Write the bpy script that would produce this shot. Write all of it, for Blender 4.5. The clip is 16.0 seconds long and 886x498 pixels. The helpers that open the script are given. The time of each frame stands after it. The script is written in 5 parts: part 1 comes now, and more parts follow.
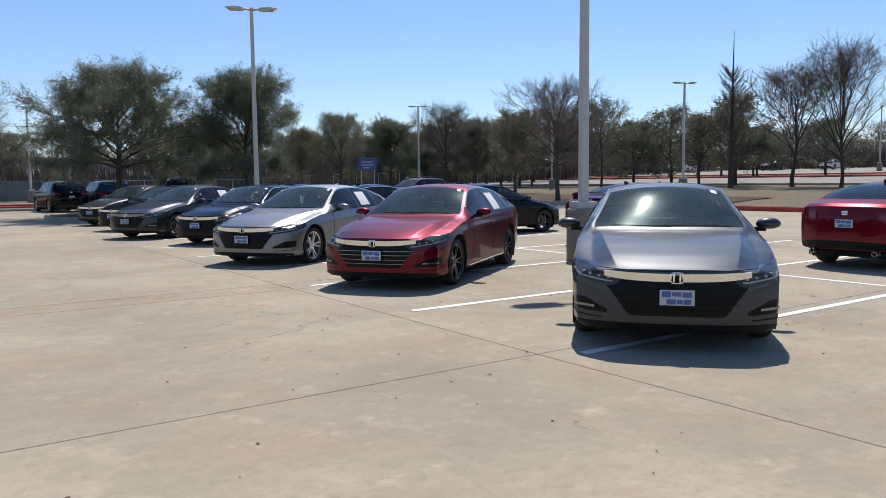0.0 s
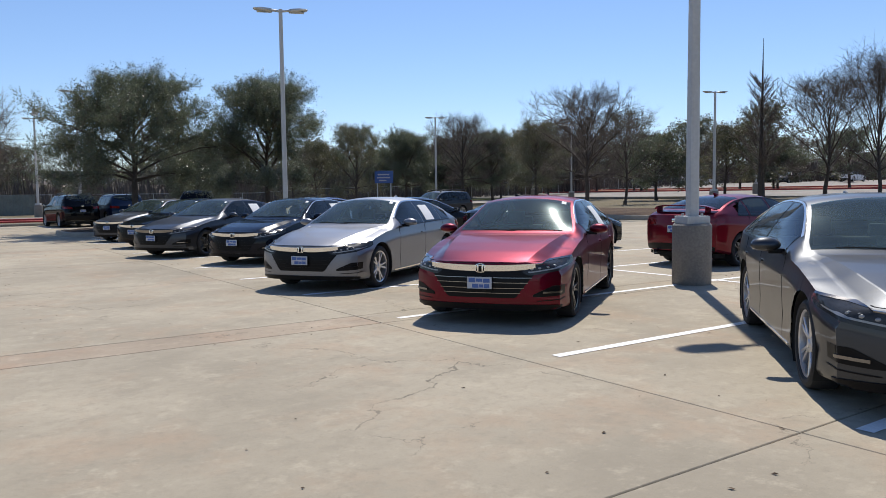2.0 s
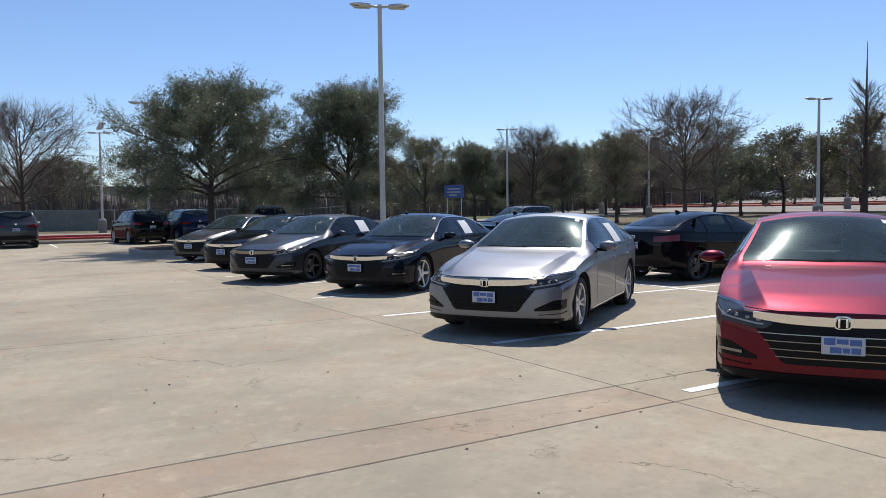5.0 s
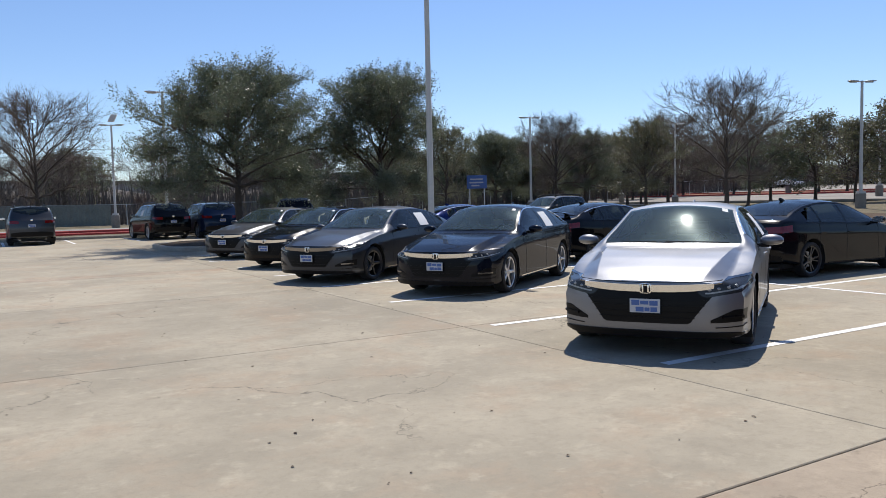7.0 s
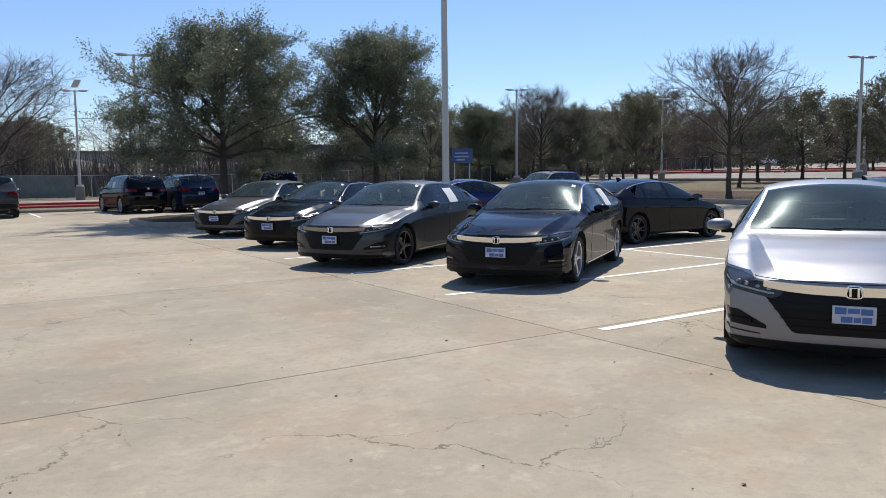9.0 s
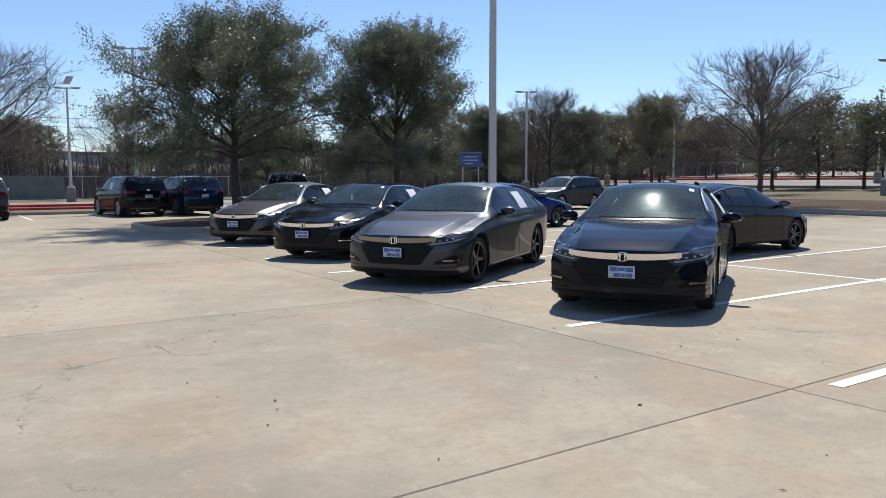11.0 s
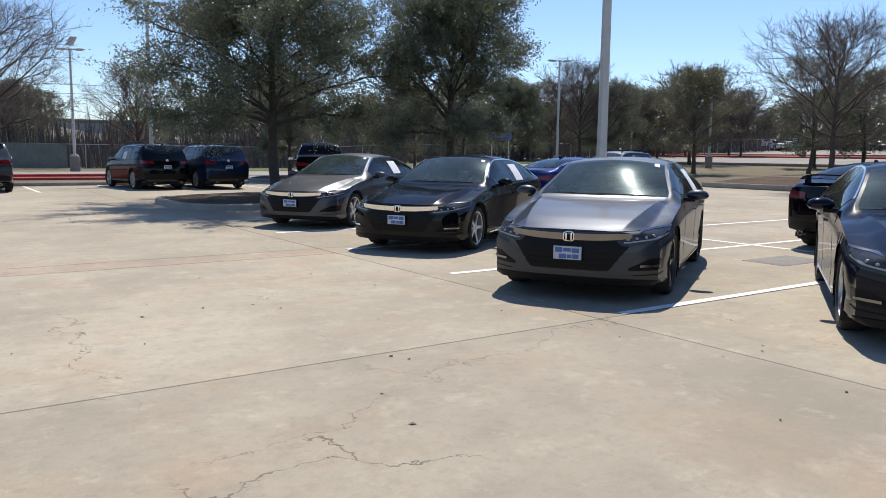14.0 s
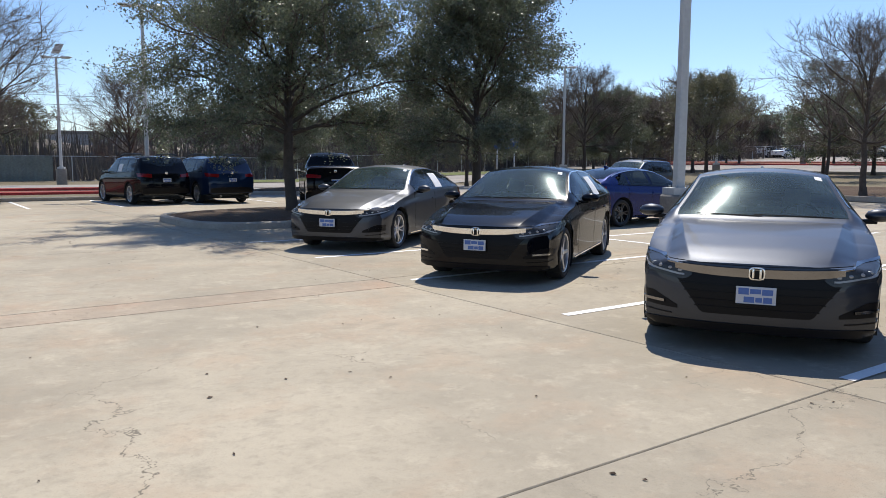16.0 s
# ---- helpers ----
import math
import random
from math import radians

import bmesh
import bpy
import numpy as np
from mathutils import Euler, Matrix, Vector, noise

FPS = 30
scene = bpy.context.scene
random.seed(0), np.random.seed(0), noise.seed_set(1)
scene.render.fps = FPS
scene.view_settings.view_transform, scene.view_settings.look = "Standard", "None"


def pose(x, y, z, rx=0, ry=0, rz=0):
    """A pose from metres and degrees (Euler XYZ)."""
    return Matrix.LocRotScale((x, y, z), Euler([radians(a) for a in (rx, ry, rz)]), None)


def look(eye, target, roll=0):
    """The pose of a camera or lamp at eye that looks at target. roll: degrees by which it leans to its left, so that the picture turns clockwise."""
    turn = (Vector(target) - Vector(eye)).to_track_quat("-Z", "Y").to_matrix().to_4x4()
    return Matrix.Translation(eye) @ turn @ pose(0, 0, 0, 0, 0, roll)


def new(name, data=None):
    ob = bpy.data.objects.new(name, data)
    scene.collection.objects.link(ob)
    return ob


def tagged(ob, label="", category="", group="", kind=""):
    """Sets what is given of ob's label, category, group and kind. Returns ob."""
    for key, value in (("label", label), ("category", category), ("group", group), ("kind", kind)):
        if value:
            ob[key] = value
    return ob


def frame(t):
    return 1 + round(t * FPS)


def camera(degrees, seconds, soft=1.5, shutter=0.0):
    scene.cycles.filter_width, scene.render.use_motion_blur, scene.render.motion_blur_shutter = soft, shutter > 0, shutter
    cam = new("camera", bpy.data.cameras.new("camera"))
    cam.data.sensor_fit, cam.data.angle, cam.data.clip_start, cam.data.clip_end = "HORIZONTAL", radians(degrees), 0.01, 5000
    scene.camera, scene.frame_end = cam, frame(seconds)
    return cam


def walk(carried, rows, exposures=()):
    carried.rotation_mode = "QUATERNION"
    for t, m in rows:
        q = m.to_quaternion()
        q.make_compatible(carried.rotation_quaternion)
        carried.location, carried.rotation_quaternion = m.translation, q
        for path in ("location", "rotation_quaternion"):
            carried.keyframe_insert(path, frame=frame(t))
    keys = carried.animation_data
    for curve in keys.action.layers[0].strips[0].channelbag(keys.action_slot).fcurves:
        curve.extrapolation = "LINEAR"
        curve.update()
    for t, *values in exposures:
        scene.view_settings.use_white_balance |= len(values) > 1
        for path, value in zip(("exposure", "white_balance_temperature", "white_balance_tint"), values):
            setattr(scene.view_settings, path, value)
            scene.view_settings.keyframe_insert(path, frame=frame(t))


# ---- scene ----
cam = camera(60.5, 16.0, soft=0.85)
PATH = [
    (0, (0.192, -0.09, 1.493), (1.328, 1.547, 1.315), -0.6),
    (0.5, (0.198, 0.494, 1.489), (1.341, 2.127, 1.316), -0.7),
    (1, (0.222, 1.107, 1.487), (1.361, 2.743, 1.322), -0.7),
    (1.5, (0.174, 1.672, 1.484), (1.306, 3.313, 1.329), -0.7),
    (2, (0.147, 2.23, 1.478), (1.28, 3.871, 1.335), -0.7),
    (2.5, (0.132, 2.828, 1.488), (1.266, 4.47, 1.357), -0.7),
    (3, (0.116, 3.414, 1.491), (1.255, 5.053, 1.372), -0.7),
    (3.5, (0.11, 4.018, 1.518), (1.24, 5.664, 1.407), -0.6),
    (4, (0.074, 4.622, 1.519), (1.179, 6.285, 1.414), -0.6),
    (4.5, (0.042, 5.209, 1.508), (1.114, 6.894, 1.405), -0.6),
    (5, (-0.037, 5.762, 1.509), (0.999, 7.469, 1.407), -0.7),
    (5.2, (-0.069, 5.979, 1.511), (0.958, 7.692, 1.413), -0.8),
    (7.5, (-0.436, 8.444, 1.52), (0.596, 10.152, 1.375), -1.3),
    (8, (-0.499, 8.99, 1.526), (0.555, 10.681, 1.355), -1.0),
    (8.5, (-0.513, 9.578, 1.527), (0.568, 11.25, 1.334), -0.8),
    (10.8, (-0.48, 12.419, 1.489), (0.649, 14.06, 1.311), -0.1),
    (11, (-0.485, 12.66, 1.474), (0.64, 14.304, 1.295), -0.1),
    (11.5, (-0.483, 13.258, 1.462), (0.64, 14.903, 1.278), 0.1),
    (12, (-0.453, 13.871, 1.463), (0.667, 15.517, 1.27), 0.3),
    (12.5, (-0.455, 14.464, 1.461), (0.662, 16.11, 1.253), 0.4),
    (13, (-0.436, 15.058, 1.461), (0.679, 16.703, 1.237), 0.6),
    (13.5, (-0.47, 15.608, 1.458), (0.647, 17.249, 1.218), 0.6),
    (14, (-0.446, 16.201, 1.447), (0.682, 17.834, 1.2), 0.7),
    (14.5, (-0.43, 16.765, 1.457), (0.708, 18.392, 1.213), 0.6),
    (15, (-0.434, 17.33, 1.463), (0.713, 18.952, 1.226), 0.4),
    (15.5, (-0.418, 17.898, 1.481), (0.73, 19.52, 1.254), 0.4),
    (16, (-0.43, 18.429, 1.475), (0.732, 20.042, 1.252), 0.3),
]
walk(cam, [(t, look(eye, target, roll)) for t, eye, target, roll in PATH],
     [(0.0, 0.08), (5.0, 0.06), (8.0, 0.12), (11.0, 0.18), (16.0, 0.28)])

# ---- world, sun, exposure ----
SUN_AZ, SUN_EL = radians(44.8), radians(57.0)   # azimuth from +x towards +y
world = bpy.data.worlds.new("sky")
scene.world = world
world.use_nodes = True
wn = world.node_tree.nodes
sky = wn.new("ShaderNodeTexSky")
sky.sky_type = 'NISHITA'
sky.sun_disc = False
sky.sun_elevation = SUN_EL
sky.sun_rotation = math.pi / 2 - SUN_AZ
sky.air_density, sky.dust_density, sky.ozone_density = 1.0, 0.1, 4.5
wn["Background"].inputs[1].default_value = 0.112
haze = wn.new("ShaderNodeMix")
haze.data_type, haze.blend_type = 'RGBA', 'MULTIPLY'
haze.inputs[0].default_value = 1.0
haze.inputs[7].default_value = (0.97, 0.995, 1.11, 1)
world.node_tree.links.new(sky.outputs[0], haze.inputs[6])
world.node_tree.links.new(haze.outputs[2], wn["Background"].inputs[0])
sun_data = bpy.data.lights.new("sun", 'SUN')
sun_data.energy, sun_data.angle, sun_data.color = 4.5, radians(0.53), (1.0, 0.94, 0.85)
sun = new("sun", sun_data)
SUN_DIR = Vector((math.cos(SUN_EL) * math.cos(SUN_AZ), math.cos(SUN_EL) * math.sin(SUN_AZ), math.sin(SUN_EL)))
sun.matrix_world = look(SUN_DIR * 100, (0, 0, 0))

# ---- materials ----
def material(name):
    m = bpy.data.materials.new(name)
    m.use_nodes = True
    return m, m.node_tree.nodes, m.node_tree.links, m.node_tree.nodes["Principled BSDF"]


def plain(name, col, rough=0.5, metal=0.0, coat=0.0, vary=0.12, scale=6.0, bump=0.0, spec=0.5):
    """A surface with blotches of two sizes in its colour and roughness."""
    m, n, l, b = material(name)
    co = n.new("ShaderNodeTexCoord")
    n1 = n.new("ShaderNodeTexNoise"); n1.inputs["Scale"].default_value = scale; n1.inputs["Detail"].default_value = 6
    n2 = n.new("ShaderNodeTexNoise"); n2.inputs["Scale"].default_value = scale * 9; n2.inputs["Detail"].default_value = 3
    l.new(co.outputs["Object"], n1.inputs["Vector"]); l.new(co.outputs["Object"], n2.inputs["Vector"])
    add = n.new("ShaderNodeMath"); add.operation = 'ADD'
    l.new(n1.outputs[0], add.inputs[0]); l.new(n2.outputs[0], add.inputs[1])
    r = n.new("ShaderNodeMapRange")
    r.inputs[1].default_value, r.inputs[2].default_value = 0.6, 1.4
    r.inputs[3].default_value, r.inputs[4].default_value = 1 - vary, 1 + vary
    l.new(add.outputs[0], r.inputs[0])
    mul = n.new("ShaderNodeVectorMath"); mul.operation = 'SCALE'
    mul.inputs[0].default_value = col
    l.new(r.outputs[0], mul.inputs["Scale"])
    l.new(mul.outputs[0], b.inputs["Base Color"])
    b.inputs["Roughness"].default_value = rough
    b.inputs["Metallic"].default_value = metal
    b.inputs["Coat Weight"].default_value = coat
    b.inputs["Coat Roughness"].default_value = 0.03
    b.inputs["Specular IOR Level"].default_value = spec
    if bump:
        bp = n.new("ShaderNodeBump"); bp.inputs["Strength"].default_value = bump; bp.inputs["Distance"].default_value = 0.02
        l.new(n2.outputs[0], bp.inputs["Height"]); l.new(bp.outputs[0], b.inputs["Normal"])
    return m


def paint(name, col, metal=0.55, rough=0.32, coat=0.5):
    """Metallic car paint under a clear coat, with fine flakes and a little dust."""
    m, n, l, b = material(name)
    co = n.new("ShaderNodeTexCoord")
    fl = n.new("ShaderNodeTexVoronoi"); fl.inputs["Scale"].default_value = 900
    l.new(co.outputs["Object"], fl.inputs["Vector"])
    r = n.new("ShaderNodeMapRange")
    r.inputs[3].default_value, r.inputs[4].default_value = 0.85, 1.18
    l.new(fl.outputs["Distance"], r.inputs[0])
    du = n.new("ShaderNodeTexNoise"); du.inputs["Scale"].default_value = 3; du.inputs["Detail"].default_value = 8
    l.new(co.outputs["Object"], du.inputs["Vector"])
    rr = n.new("ShaderNodeMapRange"); rr.inputs[3].default_value, rr.inputs[4].default_value = rough - 0.03, rough + 0.06
    l.new(du.outputs[0], rr.inputs[0]); l.new(rr.outputs[0], b.inputs["Roughness"])
    mul = n.new("ShaderNodeVectorMath"); mul.operation = 'SCALE'; mul.inputs[0].default_value = col
    l.new(r.outputs[0], mul.inputs["Scale"]); l.new(mul.outputs[0], b.inputs["Base Color"])
    b.inputs["Metallic"].default_value = metal
    b.inputs["Specular IOR Level"].default_value = 0.04
    b.inputs["Coat Weight"].default_value = coat
    b.inputs["Coat Roughness"].default_value = 0.025
    return m


def glass(name, tint, gloss=0.03, veil=0.015):
    """Tinted glazing: what is behind shows darkened, and the surface mirrors."""
    m, n, l, b = material(name)
    tr = n.new("ShaderNodeBsdfTransparent"); tr.inputs[0].default_value = (*tint, 1)
    gl = n.new("ShaderNodeBsdfGlossy"); gl.inputs["Roughness"].default_value = gloss
    fr = n.new("ShaderNodeFresnel"); fr.inputs[0].default_value = 1.55
    mx = n.new("ShaderNodeMixShader")
    # a dusty film, coloured to stand in for sky reflection and the sun's halo
    co = n.new("ShaderNodeTexCoord")
    nt = n.new("ShaderNodeTexNoise"); nt.inputs["Scale"].default_value = 2.5; nt.inputs["Detail"].default_value = 6
    l.new(co.outputs["Object"], nt.inputs["Vector"])
    ra = n.new("ShaderNodeMapRange"); ra.inputs[1].default_value, ra.inputs[2].default_value = 0.3, 0.7
    ra.inputs[3].default_value, ra.inputs[4].default_value = veil * 0.6, veil * 1.4
    l.new(nt.outputs[0], ra.inputs[0])
    df = n.new("ShaderNodeBsdfDiffuse"); df.inputs[0].default_value = (0.36, 0.52, 0.52, 1)
    rg = n.new("ShaderNodeBsdfGlossy"); rg.inputs[0].default_value = (0.55, 0.72, 0.75, 1); rg.inputs["Roughness"].default_value = 0.22
    m2 = n.new("ShaderNodeMixShader"); m2.inputs[0].default_value = 0.045
    l.new(df.outputs[0], m2.inputs[1]); l.new(rg.outputs[0], m2.inputs[2])
    m3 = n.new("ShaderNodeMixShader")
    l.new(ra.outputs[0], m3.inputs[0]); l.new(mx.outputs[0], m3.inputs[1]); l.new(m2.outputs[0], m3.inputs[2])
    l.new(fr.outputs[0], mx.inputs[0]); l.new(tr.outputs[0], mx.inputs[1]); l.new(gl.outputs[0], mx.inputs[2])
    l.new(m3.outputs[0], n["Material Output"].inputs[0])
    return m


def concrete(name, col, crack=1.0, red=0.0):
    """Sun-bleached concrete: stains, aggregate, hairline cracks and fine relief, in world metres."""
    m, n, l, b = material(name)
    ge = n.new("ShaderNodeNewGeometry")
    oi = n.new("ShaderNodeObjectInfo")

    def noise_tex(scale, detail, rough=0.6):
        t = n.new("ShaderNodeTexNoise")
        t.inputs["Scale"].default_value, t.inputs["Detail"].default_value, t.inputs["Roughness"].default_value = scale, detail, rough
        l.new(ge.outputs["Position"], t.inputs["Vector"])
        return t

    def mapped(src, a, bb, lo, hi):
        r = n.new("ShaderNodeMapRange")
        for i, v in enumerate((a, bb, lo, hi)):
            r.inputs[i + 1].default_value = v
        l.new(src, r.inputs[0])
        return r.outputs[0]

    def mix(fac, a, c):
        x = n.new("ShaderNodeMix"); x.data_type = 'RGBA'
        l.new(fac, x.inputs[0])
        for i, v in ((6, a), (7, c)):
            if isinstance(v, tuple):
                x.inputs[i].default_value = (*v, 1)
            else:
                l.new(v, x.inputs[i])
        return x.outputs[2]
    big, mid, fine, grit = noise_tex(0.35, 5), noise_tex(1.7, 8, 0.7), noise_tex(14, 6, 0.7), noise_tex(130, 2)
    c = mix(mapped(big.outputs[0], 0.36, 0.64, 0, 1), tuple(v * 0.80 for v in col), tuple(v * 1.13 for v in col))
    warm = (col[0] * 1.06, col[1] * 0.88, col[2] * 0.8)
    c = mix(mapped(noise_tex(0.8, 6, 0.65).outputs[0], 0.50, 0.70, 0, 0.68 + red), c, warm)
    c = mix(mapped(mid.outputs[0], 0.54, 0.72, 0, 0.65), c, tuple(v * 0.70 for v in col))
    c = mix(mapped(mid.outputs[0], 0.28, 0.45, 0.75, 0), c, tuple(v * 1.28 for v in col))
    c = mix(mapped(fine.outputs[0], 0.52, 0.70, 0, 0.45), c, tuple(v * 0.66 for v in col))
    c = mix(mapped(grit.outputs[0], 0.56, 0.70, 0, 0.45), c, tuple(v * 0.5 for v in col))
    c = mix(mapped(noise_tex(5.5, 9, 0.75).outputs[0], 0.50, 0.66, 0, 0.5), c, tuple(v * 0.76 for v in col))
    c = mix(mapped(noise_tex(3.1, 9, 0.8).outputs[0], 0.55, 0.66, 0, 0.55), c, tuple(v * 1.3 for v in col))
    # cracks: the edges of large warped cells, jagged, kept only in patches and wider where they have chipped
    warp = n.new("ShaderNodeVectorMath"); warp.operation = 'MULTIPLY_ADD'
    wv = noise_tex(1.0, 6, 0.64)
    l.new(wv.outputs["Color"], warp.inputs[0]); warp.inputs[1].default_value = (1.3, 1.3, 0.0)
    l.new(ge.outputs["Position"], warp.inputs[2])

    def cracks(scale, width, lo, hi, seed):
        vo = n.new("ShaderNodeTexVoronoi"); vo.feature = 'DISTANCE_TO_EDGE'; vo.inputs["Scale"].default_value = scale
        l.new(warp.outputs[0], vo.inputs["Vector"])
        chip = mapped(noise_tex(6.0 + seed, 3).outputs[0], 0.42, 0.72, width * .45, width * 2.0)
        dv = n.new("ShaderNodeMath"); dv.operation = 'DIVIDE'
        l.new(vo.outputs["Distance"], dv.inputs[0]); l.new(chip, dv.inputs[1])
        line = mapped(dv.outputs[0], 0.35, 1.0, 1, 0)
        keep = mapped(noise_tex(0.42 + .1 * seed, 3).outputs[0], lo, hi, 0, crack)
        mu = n.new("ShaderNodeMath"); mu.operation = 'MULTIPLY'; l.new(line, mu.inputs[0]); l.new(keep, mu.inputs[1])
        return mu.outputs[0]
    both = n.new("ShaderNodeMath"); both.operation = 'MAXIMUM'
    l.new(cracks(0.33, 0.0022, 0.48, 0.56, 0), both.inputs[0]); l.new(cracks(0.8, 0.0032, 0.58, 0.66, 1), both.inputs[1])
    c = mix(both.outputs[0], c, tuple(v * 0.45 for v in col))
    mul = both
    # dark oil spots and pale scuffs
    c = mix(mapped(noise_tex(2.3, 2).outputs[0], 0.74, 0.80, 0, 0.35), c, tuple(v * 0.5 for v in col))
    c = mix(mapped(noise_tex(24, 5, .8).outputs[0], 0.60, 0.72, 0, 0.5), c, tuple(v * 1.35 for v in col))
    # slab to slab difference
    sc = n.new("ShaderNodeVectorMath"); sc.operation = 'SCALE'
    l.new(c, sc.inputs[0]); l.new(mapped(oi.outputs["Random"], 0, 1, 0.94, 1.05), sc.inputs["Scale"])
    l.new(sc.outputs[0], b.inputs["Base Color"])
    b.inputs["Roughness"].default_value = 0.85
    b.inputs["Specular IOR Level"].default_value = 0.3
    bp = n.new("ShaderNodeBump"); bp.inputs["Strength"].default_value = 0.35; bp.inputs["Distance"].default_value = 0.01
    hs = n.new("ShaderNodeMath"); hs.operation = 'SUBTRACT'
    l.new(fine.outputs[0], hs.inputs[0]); l.new(mul.outputs[0], hs.inputs[1])
    l.new(hs.outputs[0], bp.inputs["Height"]); l.new(bp.outputs[0], b.inputs["Normal"])
    return m


def speckled(name, c1, c2, c3, scale=3.0, rough=0.95):
    """Grass, mulch and soil: three colours mixed by coarse and fine noise, with relief."""
    m, n, l, b = material(name)
    ge = n.new("ShaderNodeNewGeometry")
    t1 = n.new("ShaderNodeTexNoise"); t1.inputs["Scale"].default_value = scale * 0.12; t1.inputs["Detail"].default_value = 8
    t2 = n.new("ShaderNodeTexNoise"); t2.inputs["Scale"].default_value = scale * 5; t2.inputs["Detail"].default_value = 6
    l.new(ge.outputs["Position"], t1.inputs["Vector"]); l.new(ge.outputs["Position"], t2.inputs["Vector"])
    x = n.new("ShaderNodeMix"); x.data_type = 'RGBA'; x.inputs[6].default_value = (*c1, 1); x.inputs[7].default_value = (*c2, 1)
    r = n.new("ShaderNodeMapRange"); r.inputs[1].default_value, r.inputs[2].default_value = 0.38, 0.62
    l.new(t1.outputs[0], r.inputs[0]); l.new(r.outputs[0], x.inputs[0])
    y = n.new("ShaderNodeMix"); y.data_type = 'RGBA'; y.inputs[7].default_value = (*c3, 1)
    r2 = n.new("ShaderNodeMapRange"); r2.inputs[1].default_value, r2.inputs[2].default_value = 0.42, 0.68
    l.new(t2.outputs[0], r2.inputs[0]); l.new(r2.outputs[0], y.inputs[0]); l.new(x.outputs[2], y.inputs[6])
    l.new(y.outputs[2], b.inputs["Base Color"])
    b.inputs["Roughness"].default_value = rough
    b.inputs["Specular IOR Level"].default_value = 0.2
    bp = n.new("ShaderNodeBump"); bp.inputs["Strength"].default_value = 0.8; bp.inputs["Distance"].default_value = 0.05
    l.new(t2.outputs[0], bp.inputs["Height"]); l.new(bp.outputs[0], b.inputs["Normal"])
    return m


def leaf_material(name, c1, c2, thin=0.25):
    """Leaves that differ one from another and let a little light through."""
    m, n, l, b = material(name)
    ge = n.new("ShaderNodeNewGeometry")
    cr = n.new("ShaderNodeMix"); cr.data_type = 'RGBA'; cr.inputs[6].default_value = (*c1, 1); cr.inputs[7].default_value = (*c2, 1)
    l.new(ge.outputs["Random Per Island"], cr.inputs[0]); l.new(cr.outputs[2], b.inputs["Base Color"])
    b.inputs["Roughness"].default_value = 0.36
    b.inputs["Specular IOR Level"].default_value = 0.6
    tl = n.new("ShaderNodeBsdfTranslucent"); l.new(cr.outputs[2], tl.inputs[0])
    mx = n.new("ShaderNodeMixShader"); mx.inputs[0].default_value = thin
    l.new(b.outputs[0], mx.inputs[1]); l.new(tl.outputs[0], mx.inputs[2]); l.new(mx.outputs[0], n["Material Output"].inputs[0])
    return m


